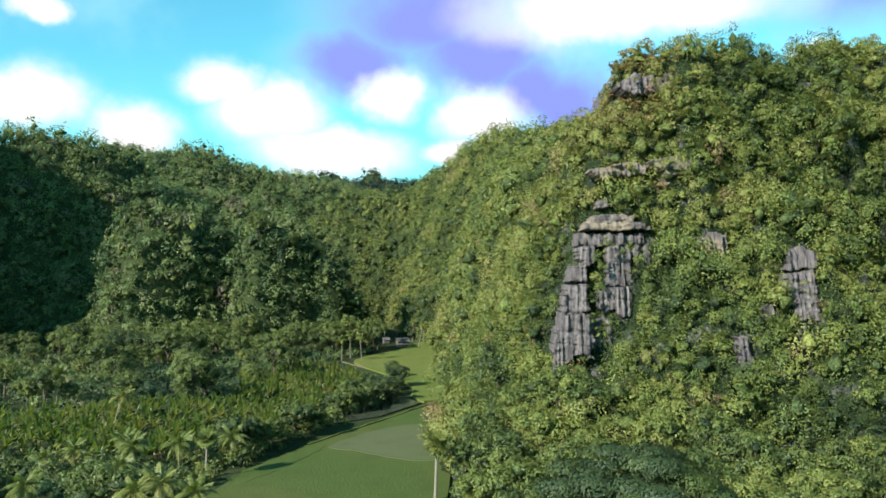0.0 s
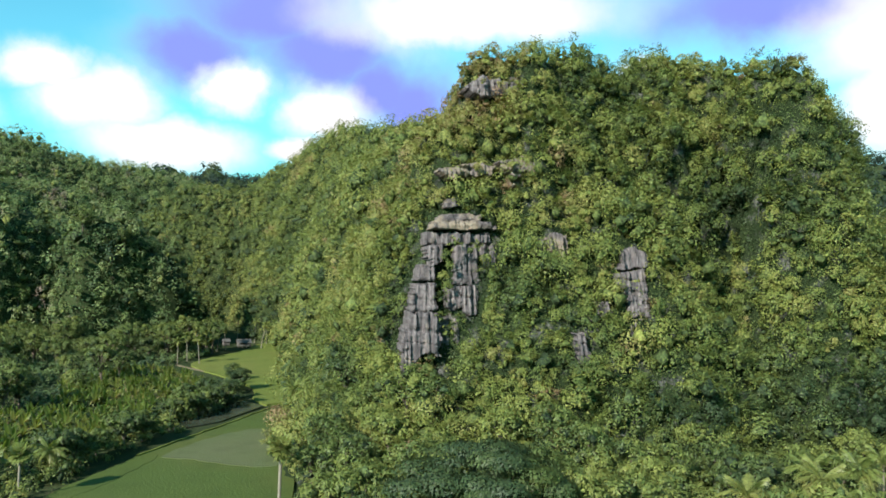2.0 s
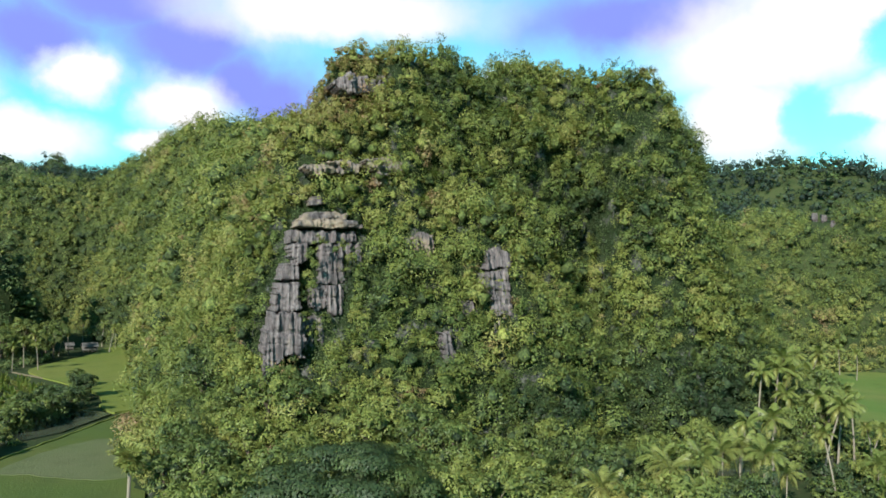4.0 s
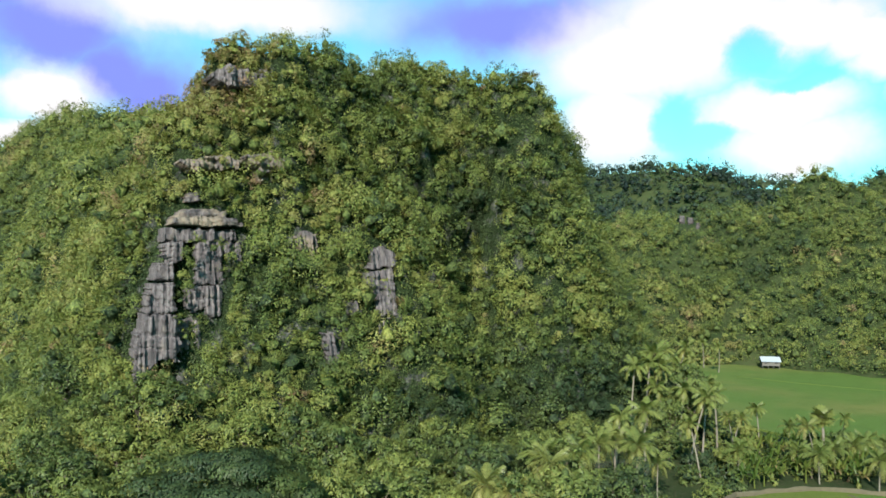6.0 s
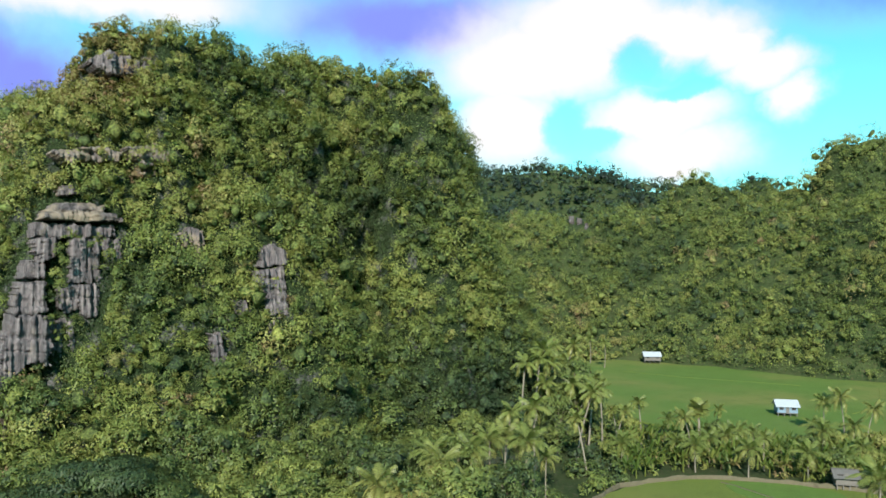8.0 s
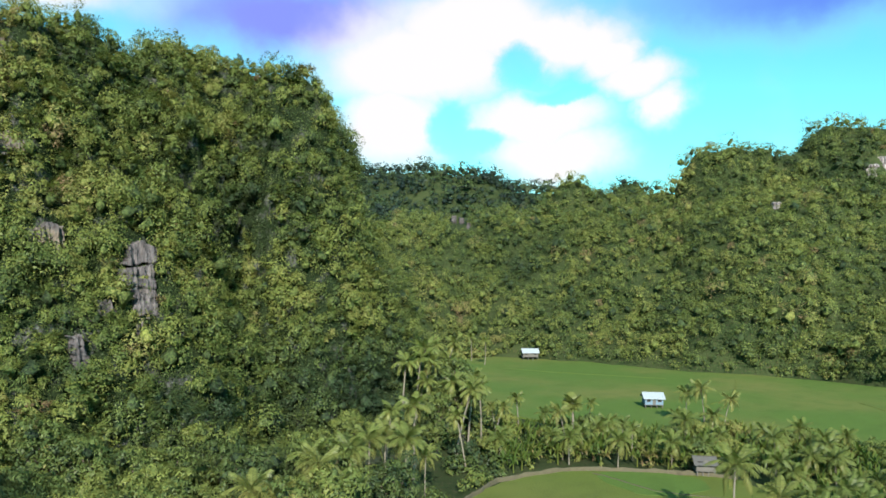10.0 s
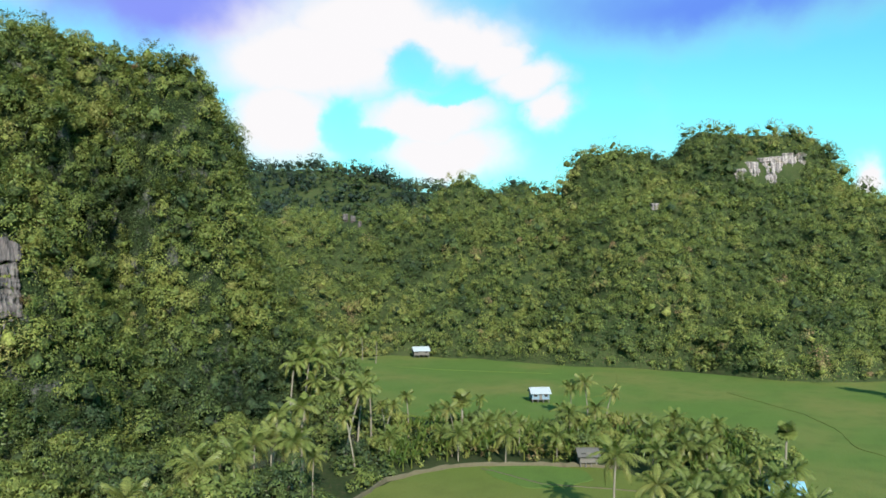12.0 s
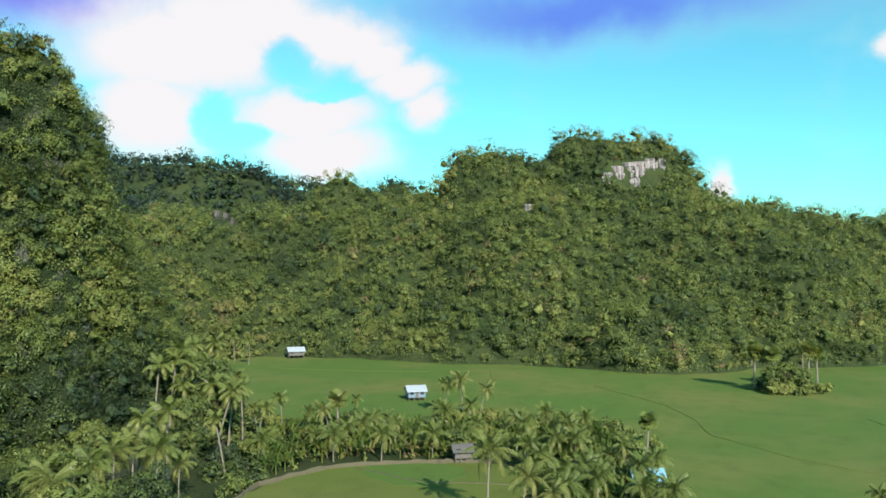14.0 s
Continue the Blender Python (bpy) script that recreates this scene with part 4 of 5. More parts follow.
def set_tint(ob, value):
    a = ob.data.attributes.new("tint", "FLOAT", "POINT")
    a.data.foreach_set("value", np.full(len(ob.data.vertices), value, dtype=np.float32))


def frond_mesh(length, droop, tint, pairs=17):
    """A feathered coconut frond: a bent midrib with hanging leaflets on both sides."""
    bm = bmesh.new()
    pts = []
    for i in range(pairs + 1):
        t = i / pairs
        pts.append(Vector((length * (t - 0.18 * droop * t * t), 0, length * (0.32 * t - droop * t ** 2.2))))
    tube(bm, pts[::3] + [pts[-1]], [0.07 * (1 - 0.8 * i / 6) for i in range(len(pts[::3]) + 1)], 4)
    for i in range(2, pairs + 1):
        t = i / pairs
        ll = length * 0.30 * (math.sin(math.pi * min(1, t * 0.86 + 0.14)) ** 0.6) + 0.15
        d = (pts[i] - pts[i - 1]).normalized()
        for s in (-1, 1):
            tip = pts[i] + d * ll * 0.55 + Vector((0, s * ll * 0.75, -ll * random.uniform(0.35, 0.75)))
            mid = pts[i].lerp(tip, 0.5) + Vector((0, 0, ll * 0.12))
            w = d * 0.10
            a, b, c, e, f = (bm.verts.new(q) for q in (pts[i] - w, pts[i] + w, mid + w, tip, mid - w))
            bm.faces.new((a, b, c, f))
            bm.faces.new((f, c, e))
    me = bpy.data.meshes.new("frond")
    bm.to_mesh(me)
    bm.free()
    me.materials.append(PALM)
    a = me.attributes.new("tint", "FLOAT", "POINT")
    a.data.foreach_set("value", np.full(len(me.vertices), tint, dtype=np.float32))
    return me


def coconut_palm(label, height, lean, tint, count=17, crown=1.0):
    base = tagged(new("coconut_palm"), label, "palm tree", "coconut palms")
    bm = bmesh.new()
    line = [Vector((lean * (i / 7) ** 1.7, 0.25 * lean * math.sin(i / 7 * 2), height * i / 7 - 0.3)) for i in range(8)]
    tube(bm, line, [0.30, 0.21, 0.19, 0.18, 0.17, 0.16, 0.15, 0.14], 8)
    part("trunk", bm, PALM_BARK, base, "pale ringed trunk")
    top = line[-1]
    kinds = [frond_mesh(4.4 * crown, 0.30, tint), frond_mesh(4.7 * crown, 0.62, tint + 0.05), frond_mesh(4.3 * crown, 1.0, tint + 0.22)]
    for i in range(count):
        ring = 0 if i < count * 0.3 else 1 if i < count * 0.72 else 2
        ob = new("frond", kinds[ring])
        ob.parent = base
        tilt = (-38 + random.uniform(-12, 10), -8 + random.uniform(-12, 12), 12 + random.uniform(-6, 16))[ring]
        ob.matrix_basis = pose(*top, 0, tilt, i * 137.5 + random.uniform(-14, 14)) @ pose(0, 0, 0, random.uniform(-16, 16), 0, 0)
    bm = bmesh.new()
    for i in range(7):
        bmesh.ops.create_icosphere(bm, subdivisions=1, radius=0.16, matrix=pose(top.x + 0.3 * math.cos(i * 0.9), top.y + 0.3 * math.sin(i * 0.9), top.z - 0.25 - 0.1 * (i % 2)))
    part("coconuts", bm, BARK, base, "cluster of brown-green nuts")
    return base


def fan_palm(label, height, tint):
    """A palmyra palm: a straight trunk and a round head of pleated fans."""
    base = tagged(new("fan_palm"), label, "palm tree", "fan palms")
    bm = bmesh.new()
    line = [Vector((0.05 * i, 0, height * i / 6 - 0.3)) for i in range(7)]
    tube(bm, line, [0.36, 0.27, 0.25, 0.25, 0.25, 0.27, 0.32], 8)
    part("trunk", bm, PALM_BARK, base, "straight grey trunk")
    bm = bmesh.new()
    for k in range(13):
        a = 2 * math.pi * (k / 12 - 0.5) * 0.8
        r = 1.7 * (0.85 + 0.15 * math.cos(a))
        rim = [(0.05, a), (r * 0.72, a - 0.17), (r, a), (r * 0.72, a + 0.17)]
        bm.faces.new([bm.verts.new((1.0 + q * math.cos(b), q * math.sin(b), -0.22 * q + 0.05 * (-1) ** k)) for q, b in rim])
    tube(bm, [Vector((0, 0, 0)), Vector((0.6, 0, 0.12)), Vector((1.2, 0, 0))], [0.05, 0.04, 0.03], 4)
    me = bpy.data.meshes.new("fan_leaf")
    bm.to_mesh(me)
    bm.free()
    me.materials.append(PALM)
    at = me.attributes.new("tint", "FLOAT", "POINT")
    at.data.foreach_set("value", np.full(len(me.vertices), tint, dtype=np.float32))
    for i in range(30):
        ob = new("fan_leaf", me)
        ob.parent = base
        ob.matrix_basis = pose(0.3, 0, height - 0.35, 0, -62 + 118 * i / 29 + random.uniform(-8, 8), i * 137.5) @ pose(0, 0, 0, random.uniform(-40, 40), 0, 0)
    return base


def banana_leaf(length, bend, tint):
    bm, rows = bmesh.new(), []
    for i in range(7):
        t = i / 6
        w = 0.24 * (math.sin(math.pi * min(1, t * 0.9 + 0.1)) ** 0.7) * random.uniform(0.85, 1.1) + 0.02
        x, z = length * (t * 0.75 - 0.1 * bend * t * t), length * (0.72 * t - bend * t ** 2.1)
        rows.append([bm.verts.new((x, s * w, z - abs(s) * w * 0.35)) for s in (-1, 0, 1)])
    for r, q in zip(rows, rows[1:]):
        for j in range(2):
            bm.faces.new((r[j], r[j + 1], q[j + 1], q[j]))
    me = bpy.data.meshes.new("leaf")
    bm.to_mesh(me)
    bm.free()
    me.materials.append(BANANA)
    at = me.attributes.new("tint", "FLOAT", "POINT")
    at.data.foreach_set("value", np.full(len(me.vertices), tint, dtype=np.float32))
    return me


def banana_plant(label, height, tint):
    base = tagged(new("banana_plant"), label, "banana plant", "banana grove")
    bm = bmesh.new()
    tube(bm, [Vector((0.03 * i, 0, height * i / 3 - 0.2)) for i in range(4)], [0.2, 0.17, 0.14, 0.09], 7)
    part("stem", bm, BANANA, base, "pale green stem")
    set_tint(base.children[0], 0.7)
    kinds = [banana_leaf(2.5, 0.25, tint), banana_leaf(2.6, 0.65, tint + 0.05), banana_leaf(2.3, 1.05, tint + 0.25)]
    for i in range(8):
        ob = new("leaf", kinds[min(2, i // 3)])
        ob.parent = base
        ob.matrix_basis = pose(0.09, 0, height - 0.25, 0, (-22, -6, 10)[min(2, i // 3)] + random.uniform(-10, 10), i * 137.5 + random.uniform(-15, 15))
    return base


def broadleaf(label, height, spread, tint, leaves=200, size=0.25, flat=1.0, group="trees", name="tree"):
    """A tree: tapered trunk, limbs, and clumps of small leaves round their ends."""
    base = tagged(new(name), label, "tree", group)
    bm = bmesh.new()
    fork = height * random.uniform(0.28, 0.36)
    tube(bm, [Vector((0, 0, -0.5)), Vector((0.1, 0.05, fork * 0.5)), Vector((0.05, 0.1, fork)), Vector((0.2, 0, height * 0.8))], [0.045 * height, 0.032 * height, 0.026 * height, 0.01 * height], 8)
    ends = []
    for i in range(9):
        a = i * 2.4 + random.uniform(-0.4, 0.4)
        out = spread * (0.3 + 0.5 * ((i + 0.5) / 9) ** 0.5)
        tip = Vector((math.cos(a) * out, math.sin(a) * out, fork + (height - fork) * (1.0 - flat * 0.55 * (out / spread) ** 2) * random.uniform(0.72, 1.0)))
        root = Vector((0.05, 0.08, fork * random.uniform(0.85, 1.15)))
        tube(bm, [root, root.lerp(tip, 0.5) + Vector((0, 0, 0.06 * height)), tip], [0.018 * height, 0.012 * height, 0.005 * height], 5)
        ends.append(tip)
    ends += [Vector((0.1, 0, height * 0.9))] + [Vector((math.cos(q) * spread * 0.5, math.sin(q) * spread * 0.5, fork + (height - fork) * 0.28)) for q in (0.4, 1.7, 3.0, 4.2, 5.4)]
    part("trunk", bm, BARK, base, "grey-brown trunk and limbs")
    at = np.array([tuple(e) for e in ends])
    up = np.tile([0, 0, 1.0], (len(at), 1))
    r = np.full(len(at), spread * 0.56) * rng.uniform(0.75, 1.2, len(at))
    p, f, s, t, way, inner = crowns(at - up * r[:, None] * 0.6, up, r, leaves, size, 6, 0.85 if flat > 0.5 else 0.38, np.clip(rng.normal(tint, 0.06, len(at)), 0, 1))
    crown = leaf_mesh("crown", p, f, s, t, FOREST, base, along=way)
    inner_mesh(inner, SHADE_CORE, crown)
    return base


def place_all(kinds, spots, heights=None, grow=(0.85, 1.15)):
    """The first use of each kind takes the thing itself, the rest are copies."""
    fresh = list(kinds)
    for i, (x, y, z) in enumerate(spots):
        k = kinds[i % len(kinds)]
        s = rng.uniform(*grow) if heights is None else heights[i]
        m = pose(x, y, z, 0, 0, rng.uniform(0, 360))
        ob = k
        if k in fresh:
            fresh.remove(k)
            ob.matrix_basis = m
        else:
            ob = copy_thing(k, m)
        ob.scale = (s, s, s)
    for k in fresh:
        for o in (*k.children_recursive, k):
            bpy.data.objects.remove(o)


def ground_at(x, y):
    x, y = np.atleast_1d(np.asarray(x, float)), np.atleast_1d(np.asarray(y, float))
    h = np.maximum.reduce([ridge_height(g, x, y, 1.0, sd) for g, sd in ((TOWER, 3), (SPUR, 11), (LEFT_HILLS, 21), (RIGHT_HILLS, 31))])
    return np.maximum(h, -0.1)


def on_ground(points):
    z = ground_at([p[0] for p in points], [p[1] for p in points])
    return [(x, y, float(h)) for (x, y), h in zip(points, z)]


# coconut palms at the foot of the tower and round the huts: x, y, height
PALMS = [
    (69.5, 94.7, 10.0), (69.6, 87.4, 10.5), (77.5, 93.0, 10.0), (83.1, 95.0, 10.0), (87.0, 95.3, 10.0), (86.7, 91.0, 10.5),
    (91.4, 90.9, 7.0), (129.5, 136.1, 12.0), (126.5, 127.5, 11.0), (127.2, 125.1, 13.0), (121.9, 116.8, 11.0), (123.3, 115.1, 11.5),
    (116.5, 106.5, 12.0), (124.6, 110.4, 12.0), (109.4, 97.7, 9.0), (129.2, 110.6, 11.0), (132.7, 109.7, 7.0), (140.2, 108.8, 8.0),
    (137.9, 94.7, 8.0), (180.6, 87.7, 8.0), (180.3, 82.9, 9.5), (177.5, 77.0, 8.0), (142.2, 53.1, 8.0), (104.2, 45.5, 11.0),
    (100.0, 39.3, 9.0), (108.6, 35.6, 7.0), (140.6, 33.7, 6.0), (101.8, 36.8, 7.0), (139.9, 80.2, 6.0), (159.5, 153.5, 12.0),
    (147.6, 149.6, 12.0), (147.1, 138.9, 12.0), (99.2, 108.7, 10.0), (141.4, 127.6, 12.0), (97.9, 100.2, 12.0), (152.1, 98.6, 7.0),
    (55.5, 86.1, 10.0), (57.5, 83.8, 9.5), (146.4, 127.9, 10.0), (126.6, 105.2, 8.0), (-56.5, 102.8, 8.0), (-41.0, 101.1, 8.0),
    (-35.4, 101.1, 9.0), (-32.6, 100.5, 8.0),
    (-40.4, 332.3, 9.0), (-36.9, 344.3, 10.0), (-34.6, 357.5, 8.5), (-32.0, 371.9, 9.5), (-28.4, 376.5, 9.0), (-12.1, 379.1, 10.0), (-10.1, 402.1, 9.0), (-8.4, 428.2, 10.0), (-42.3, 317.3, 8.5), (-35.6, 439.6, 10.0), (-27.1, 445.7, 11.0), (-19.1, 437.1, 10.0),
    (-105.9, 208.1, 9.0), (-74.0, 170.6, 9.0), (-34.1, 319.1, 9.0), (-9.6, 542.6, 10.0),
    (-20.2, 503.5, 10.0), (-3.2, 489.3, 9.0), (1.8, 173.2, 9.0), (124.9, -4.6, 6.0), (246.2, 213.5, 9.0), (239.0, 200.3, 9.0),
]
palm_kinds = [coconut_palm("tall coconut palm with drooping yellow-green fronds", 12.3, 1.2, 0.5), coconut_palm("leaning coconut palm with sunlit fronds", 12.3, 2.6, 0.6),
              coconut_palm("coconut palm with dense green fronds", 12.3, 0.4, 0.4, 19)]


def off_slope(x, y, most=6.0):
    """Moves a palm out of a steep slope, towards the valley."""
    while ground_at(x, y)[0] > most:
        x, y = x * 0.98, y * 0.98
    return x, y


SLENDER = [q for q in PALMS if q[1] > 96 and q[0] > 90 or q[1] > 300]
slender_kinds = [coconut_palm("slender coconut palm with a tall pale trunk", 12.8, 1.0, 0.45, 16, 0.70), coconut_palm("slender leaning coconut palm with a small crown", 12.8, 2.8, 0.55, 16, 0.70)]
place_all(palm_kinds, on_ground([off_slope(x, y) for x, y, h in PALMS if (x, y, h) not in SLENDER]), [q[2] / 12.0 for q in PALMS if q not in SLENDER])
place_all(slender_kinds, on_ground([off_slope(x, y) for x, y, h in SLENDER]), [1.08 * h / 12.0 for x, y, h in SLENDER])
FAN_PALMS = [
    (-1.1, 123.8, 10.0), (154.4, 32.5, 8.5), (262.8, 18.7, 13.0), (261.5, 13.7, 12.5), (271.5, 3.3, 13.5), (274.7, 0.5, 12.5),
    (140.6, 94.4, 10.0), (325.2, 22.8, 9.0), (328.4, 4.7, 10.0), (-42.0, 135.3, 8.0),
]
place_all([fan_palm("straight fan palm with a round yellowish head", 10.0, 0.62), fan_palm("straight fan palm with a round green head", 10.0, 0.45)],
          on_ground([(x, y) for x, y, h in FAN_PALMS]), [h / 10.0 for x, y, h in FAN_PALMS])

# banana groves
BELT = [(112, 92), (126, 88), (138, 71), (143, 60), (150, 52), (148, 36), (172, 46), (176, 58), (176, 74), (166, 84), (158, 90), (158, 100), (150, 112), (140, 112), (122, 104)]
NEAR_BELT = [(128, 46), (140, 54), (150, 48), (146, 30), (131, 24), (112, 18), (108, 36)]
LEFT_GROVE = [(-45, 150), (-36, 172), (-30, 200), (-60, 210), (-100, 196), (-115, 170), (-95, 150), (-60, 142)]
UPPER_GROVE = [(-30, 206), (-18, 230), (-22, 250), (-44, 300), (-70, 270), (-60, 215)]
bananas = [banana_plant("broad-leaved banana plant in a sunlit grove", 2.6, 0.45), banana_plant("banana plant with torn yellow-green leaves", 2.9, 0.6), banana_plant("young banana plant with upright leaves", 2.2, 0.3)]
place_all(bananas, on_ground(scatter(BELT, 120, 1.8) + scatter(NEAR_BELT, 40, 1.8) + scatter(LEFT_GROVE, 90, 1.9) + scatter(UPPER_GROVE, 45, 1.9)), None, (0.75, 1.15))


def banana_stuff(name, poly, count, label, grow=(0.7, 1.15)):
    """Many more banana plants, joined."""
    spots, verts, faces, tints, base = scatter(poly, count, 1.2), [], [], [], 0
    shapes = []
    for me in [banana_leaf(2.5, b, 0.5) for b in (0.2, 0.45, 0.8)]:
        co, fi = np.empty(len(me.vertices) * 3), np.empty(len(me.loops), dtype=np.int64)
        me.vertices.foreach_get("co", co)
        me.loops.foreach_get("vertex_index", fi)
        shapes.append((co.reshape(-1, 3), fi.reshape(-1, 4)))
        bpy.data.meshes.remove(me)
    for x, y, g in on_ground(spots):
        g, s, tint = g + 1.6, rng.uniform(*grow), rng.uniform(0.25, 0.75)
        for i in range(8):
            co, fi = shapes[min(2, i // 3)]
            m = np.array(pose(0, 0, 0, 0, (-25, -8, 8)[min(2, i // 3)] + rng.uniform(-12, 12), i * 137.5 + rng.uniform(-15, 15)).to_3x3())
            verts.append(co @ m.T * s + (x, y, g + s * 0.4))
            faces.append(fi + base)
            tints.append(np.full(len(co), tint + 0.04 * i))
            base += len(co)
    ob = mesh_object(name, np.concatenate(verts), np.concatenate(faces), BANANA, None, np.concatenate(tints))
    return tagged(ob, label, "banana grove", kind="stuff")


banana_stuff("banana_grove", BELT, 260, "crowded banana plants with sunlit torn leaves")
banana_stuff("banana_grove", NEAR_BELT, 110, "crowded banana plants with sunlit torn leaves")
banana_stuff("banana_grove", LEFT_GROVE, 300, "crowded banana plants with sunlit torn leaves", (1.0, 1.6))
banana_stuff("banana_grove", UPPER_GROVE, 200, "crowded banana plants with sunlit torn leaves", (0.9, 1.5))

# single broadleaf trees
FOOT = [(2, 100), (3, 128), (12, 126), (13, 110), (40, 110), (62, 108), (96, 112), (122, 112), (98, 92), (70, 78), (44, 84), (40, 96), (12, 92)]
VALLEY = [(-48, 130), (-50, 142), (-100, 146), (-120, 172), (-118, 200), (-62, 214), (-48, 300), (-34, 350), (-30, 385), (-75, 385), (-140, 365), (-230, 340), (-240, 230), (-150, 120), (-90, 100), (-46, 100)]
tree_kinds = [broadleaf("broad green tree in the valley woods", 9, 4.2, 0.30), broadleaf("tall leafy tree with a rounded crown", 11, 4.0, 0.34), broadleaf("yellow-green tree with a loose crown", 8, 3.6, 0.46),
              broadleaf("dark green tree with a dense crown", 10, 4.6, 0.24)]
young_palms = on_ground(scatter(BELT, 22, 5) + scatter(NEAR_BELT, 14, 4) + scatter([(-50, 130), (-40, 150), (-60, 150), (-80, 128)], 8, 5))
for x, y, z in young_palms:
    s = rng.uniform(0.55, 0.8)
    ob = copy_thing(palm_kinds[2], pose(x, y, z - 5.4 * s, 0, 0, rng.uniform(0, 360)))
    ob.scale = (s, s, s)
place_all([broadleaf("low leafy tree among banana plants", 7, 3.4, 0.42), broadleaf("low yellow-green tree among banana plants", 6, 3.2, 0.6)], on_ground(scatter(BELT, 16, 6)), None, (0.55, 0.8))
GROVE_EDGE = [(-27.6, 197.4), (-24.8, 199.7), (-22.0, 205.0), (-19.3, 210.7), (-16.6, 218.5), (-15.1, 231.3), (-14.4, 246.0), (-18.0, 268.8), (-22.5, 226.1), (-27.3, 222.5), (-33.1, 170.4), (-36.9, 164.1), (-39.2, 157.2), (-30.7, 177.7), (-42.0, 153.8)]
place_all([broadleaf("dark bushy tree at the edge of a banana grove", 6.5, 3.4, 0.16), broadleaf("low dark tree shading the paddy's edge", 5.5, 3.2, 0.22)], on_ground(GROVE_EDGE), None, (0.8, 1.15))
belt_trees = [q for q in scatter(FOOT, 44, 5.5) if not inside(POND_SIDE, *q)] + scatter(VALLEY, 60, 9)
low_slope = [(x, y) for x, y in scatter([(4, 130), (10, 160), (30, 128), (100, 118), (135, 125), (128, 112), (60, 108), (25, 112)], 40, 5)]
place_all(tree_kinds, on_ground(belt_trees + low_slope), None, (0.6, 1.15))
place_all([broadleaf("small dense tree on a knoll in the rice plain", 9, 3.6, 0.35), broadleaf("olive-green tree on a knoll in the rice plain", 8, 3.4, 0.5)], [(262, 9, 0), (267, 11, 0), (266, 5, 0), (270, 7, 0), (260, 14, 0)], None, (0.75, 1.0))
valley_kinds = [broadleaf("spreading tree in the valley thicket", 11, 5.0, 0.34, 240), broadleaf("tall tree with a domed olive-green crown", 13, 4.8, 0.38, 240), broadleaf("dark leafy tree in the valley thicket", 10, 5.2, 0.24, 240)]
place_all(valley_kinds, on_ground(scatter(VALLEY, 46, 9) + scatter([(-60, 330), (-36, 352), (-34, 384), (-75, 380), (-135, 358), (-190, 340), (-180, 300), (-110, 300)], 34, 7)), None, (0.8, 1.3))
rain = broadleaf("wide flat-topped rain tree with dark green foliage", 12.5, 11.5, 0.06, 3000, 0.22, 0.3, "rain tree", "rain_tree")
rain.location = (25, 98, 0)


def scrub(name, poly, each, radius, leaves, size, label, mat=FOREST, shift=0.0):
    """Low bushes crowding a piece of ground."""
    xs, ys = np.array([p[0] for p in poly]), np.array([p[1] for p in poly])
    n = int((xs.max() - xs.min()) * (ys.max() - ys.min()) / each)
    x, y = rng.uniform(xs.min(), xs.max(), n), rng.uniform(ys.min(), ys.max(), n)
    ok = inside(poly, x, y)
    for field in (VALLEY_FIELD, UPPER_FIELD, BACK_FIELD, NEAR_FIELD, POND_SIDE):
        ok &= ~inside(field, x, y)
    x, y = x[ok], y[ok]
    z = np.maximum(np.maximum(ridge_height(TOWER, x, y, 1.0, 3), ridge_height(LEFT_HILLS, x, y, 1.0, 21)), -0.2)
    p = np.stack([x, y, z], -1)
    r = radius * np.exp(rng.normal(0, 0.35, len(p)))
    r = np.clip(r, 0.5 * radius, 1.6 * radius)
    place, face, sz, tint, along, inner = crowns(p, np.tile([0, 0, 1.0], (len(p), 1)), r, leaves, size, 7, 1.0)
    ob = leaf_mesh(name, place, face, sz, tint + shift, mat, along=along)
    inner_mesh((inner[0], inner[1], inner[2] + shift), SHADE_CORE, ob)
    return tagged(ob, label, "bushes", kind="stuff")


scrub("valley_scrub", VALLEY, 12, 1.7, 70, 0.28, "thick bushes over the valley floor", HAZE_FOREST, -0.06)
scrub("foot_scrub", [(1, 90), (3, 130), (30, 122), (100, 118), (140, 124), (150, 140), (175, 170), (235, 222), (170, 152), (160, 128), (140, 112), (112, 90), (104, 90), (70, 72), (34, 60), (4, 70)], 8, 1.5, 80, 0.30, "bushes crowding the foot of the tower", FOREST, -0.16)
scrub("belt_scrub", BELT, 8, 1.0, 60, 0.22, "undergrowth beneath banana plants")
scrub("left_grove_scrub", LEFT_GROVE, 8, 0.8, 50, 0.24, "undergrowth beneath banana plants")
scrub("upper_grove_scrub", UPPER_GROVE, 9, 1.0, 60, 0.27, "undergrowth beneath banana plants")
scrub("edge_scrub", [(-52, 96), (-42, 128), (-36, 150), (-32, 165), (-23, 186), (-29, 205), (-37, 190), (-46, 150), (-56, 130)], 6, 1.7, 90, 0.22, "dense bushes along the edge of the rice field")
scrub("grove_edge_scrub", [(-36, 192), (-26, 195), (-18, 208), (-13, 226), (-12, 252), (-17, 262), (-24, 250), (-27, 225)], 5, 1.8, 110, 0.24, "dark bushes crowding the edge of a banana grove", HAZE_FOREST, -0.12)
scrub("near_scrub", NEAR_BELT, 9, 1.2, 70, 0.28, "undergrowth beneath banana plants")
scrub("far_edge_scrub", [(232, 214), (262, 219), (288, 205), (293, 150), (294, 90), (294, 58), (330, 28), (374, 26), (386, -30), (402, -120), (420, -110), (410, 30), (330, 70), (310, 220), (240, 240)], 7, 1.9, 55, 0.42, "bushes along the far edge of the rice plain")
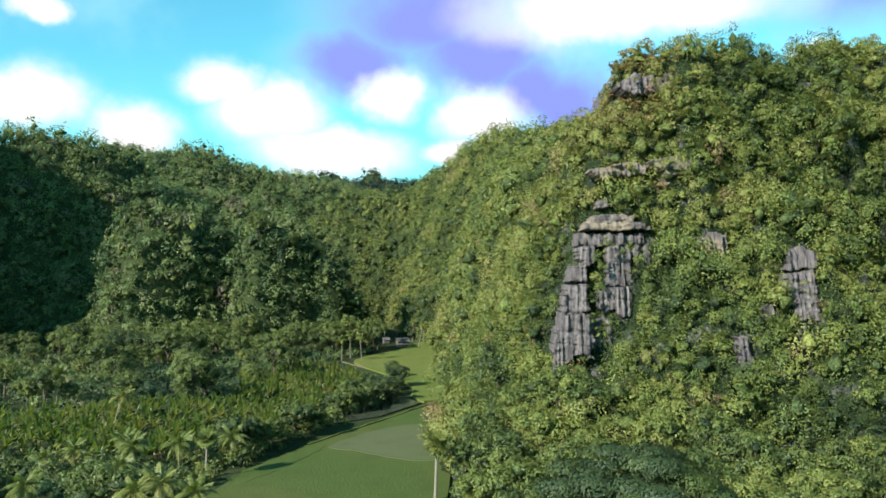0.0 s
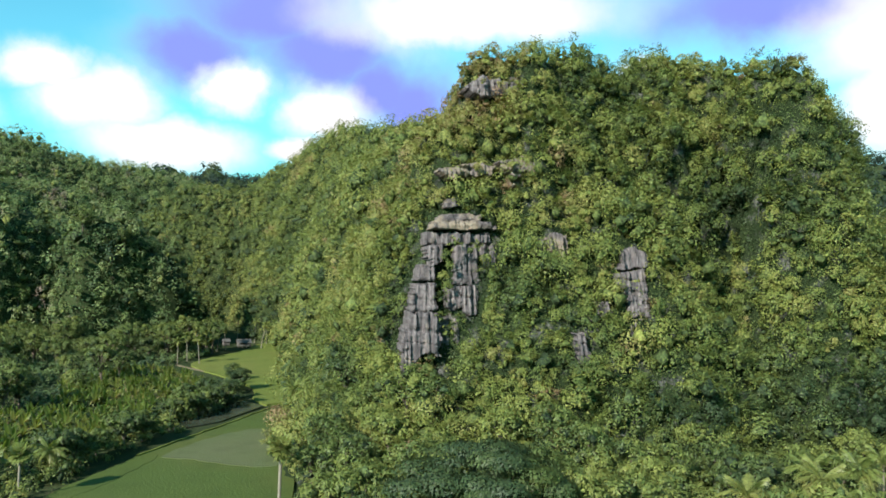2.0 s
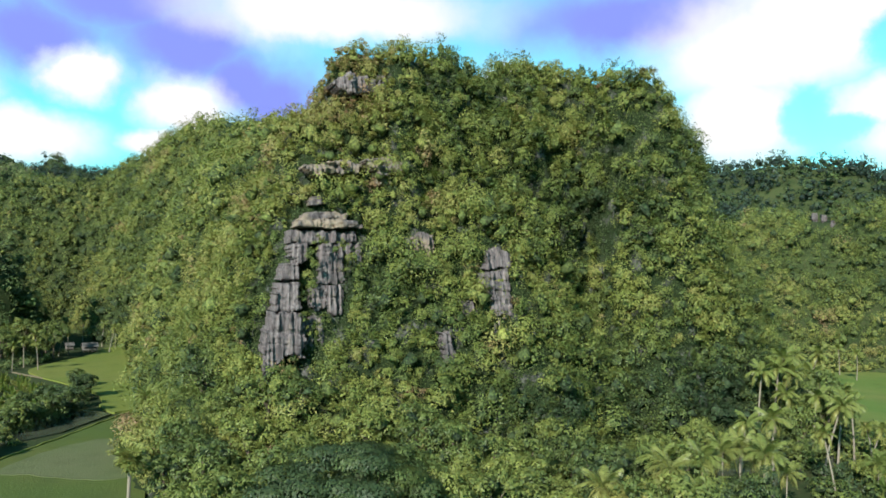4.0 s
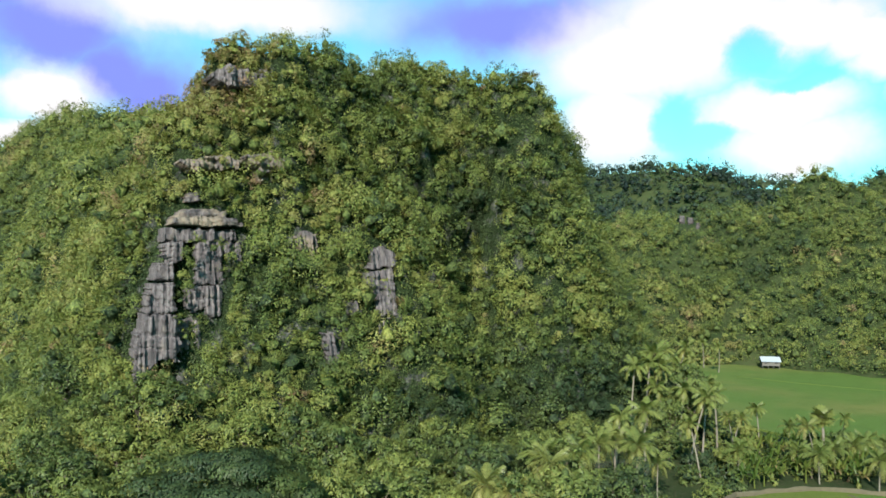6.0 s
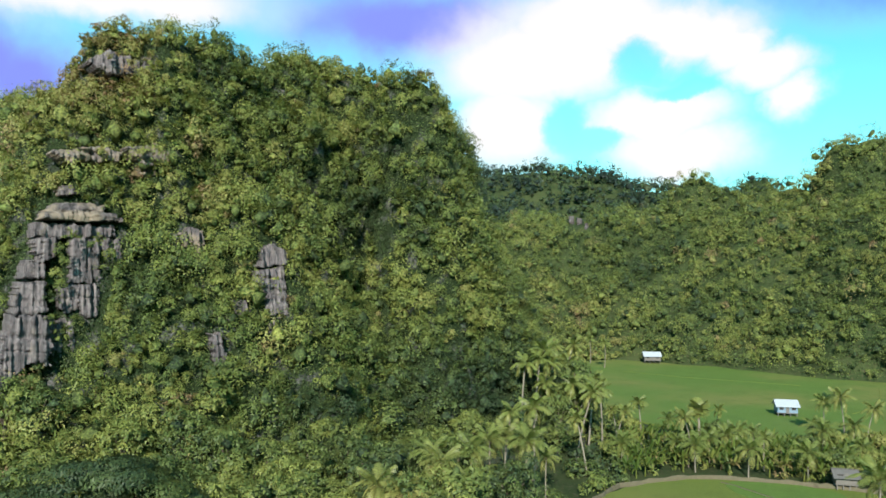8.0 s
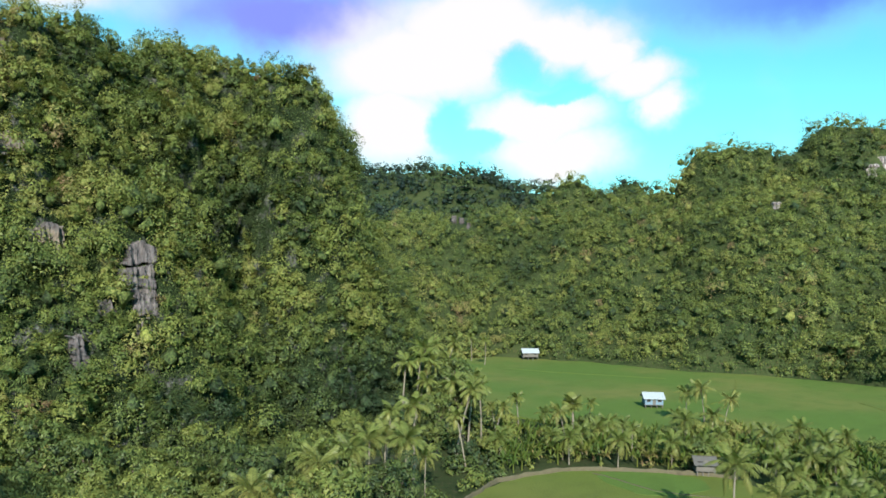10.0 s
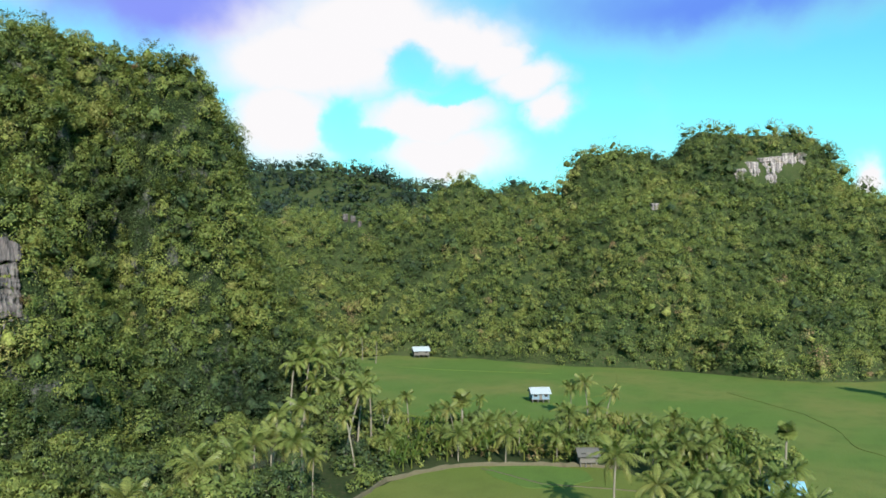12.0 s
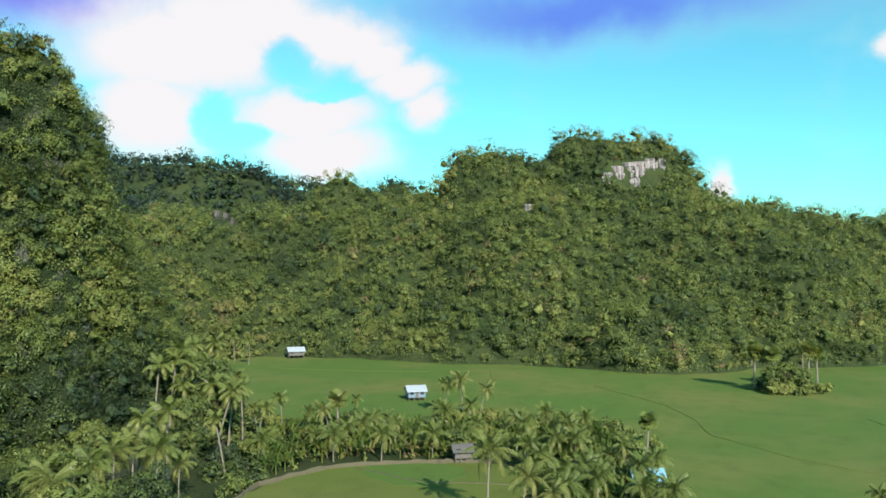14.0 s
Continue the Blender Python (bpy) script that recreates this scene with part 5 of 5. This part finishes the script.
scrub("knoll_scrub", [(258, 4), (256, 14), (262, 20), (272, 14), (272, 2), (264, -2)], 5, 1.9, 90, 0.42, "bushes of a small knoll in the rice plain")
scrub("spit_scrub", [(160, 36), (176, 58), (186, 56), (178, 40), (164, 30)], 8, 1.6, 70, 0.4, "yellowish bushes at the edge of the rice plain")


# ---- huts ----
def box(bm, x1, x2, y1, y2, z1, z2, bevel=0.02):
    v = bmesh.ops.create_cube(bm, size=1.0, matrix=Matrix.Translation(((x1 + x2) / 2, (y1 + y2) / 2, (z1 + z2) / 2)) @ Matrix.Diagonal((x2 - x1, y2 - y1, z2 - z1, 1)))["verts"]
    if bevel:
        bmesh.ops.bevel(bm, geom=list({e for q in v for e in q.link_edges}), offset=bevel, segments=1, affect="EDGES")


def roof_sheet(bm, x1, x2, y1, y2, z1, z2):
    """One corrugated pitch from the eaves (y1, z1) to the ridge (y2, z2)."""
    n = int((x2 - x1) / 0.18)
    rows = []
    for y, z in ((y1, z1), ((y1 + y2) / 2, (z1 + z2) / 2), (y2, z2)):
        rows.append([bm.verts.new((x1 + (x2 - x1) * i / n, y, z + (0.03 if i % 2 else -0.03))) for i in range(n + 1)])
    for r, q in zip(rows, rows[1:]):
        for i in range(n):
            bm.faces.new((r[i], r[i + 1], q[i + 1], q[i]))
    low = bmesh.ops.extrude_face_region(bm, geom=list(bm.faces))
    bmesh.ops.translate(bm, vec=(0, 0, -0.05), verts=[g for g in low["geom"] if isinstance(g, bmesh.types.BMVert)])


def hut(label, m, w, d, wall, roof, wall_mat, roof_mat, stilts=1.4):
    """A house on stilts: posts, floor, plank walls, door, windows, a two-pitched metal roof."""
    base = tagged(new("hut"), label, "house")
    for x in np.linspace(-w / 2 + 0.2, w / 2 - 0.2, 4):
        for y in np.linspace(-d / 2 + 0.2, d / 2 - 0.2, 3):
            bm = bmesh.new()
            box(bm, x - 0.1, x + 0.1, y - 0.1, y + 0.1, -0.4, stilts)
            part("post", bm, PLANK, base)
    bm = bmesh.new()
    box(bm, -w / 2 - 0.1, w / 2 + 0.1, -d / 2 - 0.1, d / 2 + 0.1, stilts, stilts + 0.15)
    part("floor_deck", bm, PLANK, base)
    z0, z1 = stilts + 0.15, stilts + 0.15 + wall
    for x1, x2, y1, y2 in ((-w / 2, w / 2, -d / 2, -d / 2 + 0.1), (-w / 2, w / 2, d / 2 - 0.1, d / 2), (-w / 2, -w / 2 + 0.1, -d / 2 + 0.1, d / 2 - 0.1), (w / 2 - 0.1, w / 2, -d / 2 + 0.1, d / 2 - 0.1)):
        bm = bmesh.new()
        box(bm, x1, x2, y1, y2, z0, z1)
        side = part("wall", bm, wall_mat, base)
    for s in (-1, 1):
        bm = bmesh.new()
        tri = [bm.verts.new((s * (w / 2 - 0.05), y, z)) for y, z in ((-d / 2, z1), (d / 2, z1), (0, z1 + roof - 0.05))]
        f = bm.faces.new(tri)
        g = bmesh.ops.extrude_face_region(bm, geom=[f])
        bmesh.ops.translate(bm, vec=(-s * 0.08, 0, 0), verts=[q for q in g["geom"] if isinstance(q, bmesh.types.BMVert)])
        part("gable", bm, wall_mat, base)
        bm = bmesh.new()
        roof_sheet(bm, -w / 2 - 0.5, w / 2 + 0.5, s * (d / 2 + 0.7), 0, z1 - 0.7 * roof / (d / 2), z1 + roof)
        part("roof_pitch", bm, roof_mat, base, "corrugated metal sheet")
    bm = bmesh.new()
    box(bm, -w / 2 - 0.5, w / 2 + 0.5, -0.15, 0.15, z1 + roof + 0.02, z1 + roof + 0.1)
    part("ridge_cap", bm, roof_mat, base)
    for x in (-w * 0.3, w * 0.3):
        # dark panel on the wall stands in for the shade inside
        win = bmesh.new()
        box(win, x - 0.45, x + 0.45, -d / 2 - 0.03, -d / 2 - 0.005, z0 + 0.8, z0 + 1.7)
        window = part("window", win, DARK, base, "dark panel for the shade inside a window")
        bm = bmesh.new()
        for a, b, c, e in ((-0.52, -0.45, 0.74, 1.76), (0.45, 0.52, 0.74, 1.76), (-0.45, 0.45, 1.7, 1.76), (-0.45, 0.45, 0.74, 0.8)):
            box(bm, x + a, x + b, -d / 2 - 0.06, -d / 2 - 0.005, z0 + c, z0 + e, 0)
        part("window_frame", bm, PLANK, window)
    bm = bmesh.new()
    box(bm, -0.4, 0.4, -d / 2 - 0.04, -d / 2 - 0.005, z0, z0 + 1.9)
    part("door", bm, PLANK, base, "plank door")
    base.matrix_basis = m
    return base


hut("small stilt hut with a pale zinc roof at the forest edge", pose(268.6, 199.6, 0.1, 0, 0, -41), 6.6, 4.4, 2.0, 1.3, PLANK, TIN, 1.2)
hut("stilt house with faded blue walls and a zinc roof", pose(198.1, 105.7, 0.1, 0, 0, -50), 5.0, 4.2, 2.0, 1.1, BLUE_WALL, TIN, 0.8)
hut("small weathered shed with a grey roof among palms", pose(138.5, 64.7, 0.1, 0, 0, -53), 3.4, 2.8, 1.5, 0.8, PLANK, OLD_TIN, 0.9)
hut("low hut with a pale blue metal roof among bananas", pose(135.0, 29.0, 0.1, 0, 0, -66), 4.8, 3.6, 2.0, 1.0, PLANK, BLUE_TIN, 0.4)
hut("small dark hut with a zinc roof beside the rice fields", pose(-20.6, 387.5, 0.1, 0, 0, 15), 6.0, 4.4, 1.8, 1.3, PLANK, OLD_TIN, 0.6)
hut("tiny shed with a pale roof beside the valley hut", pose(-29.9, 399.5, 0.1, 0, 0, 16), 3.0, 2.6, 1.8, 0.8, PLANK, OLD_TIN, 0.3)
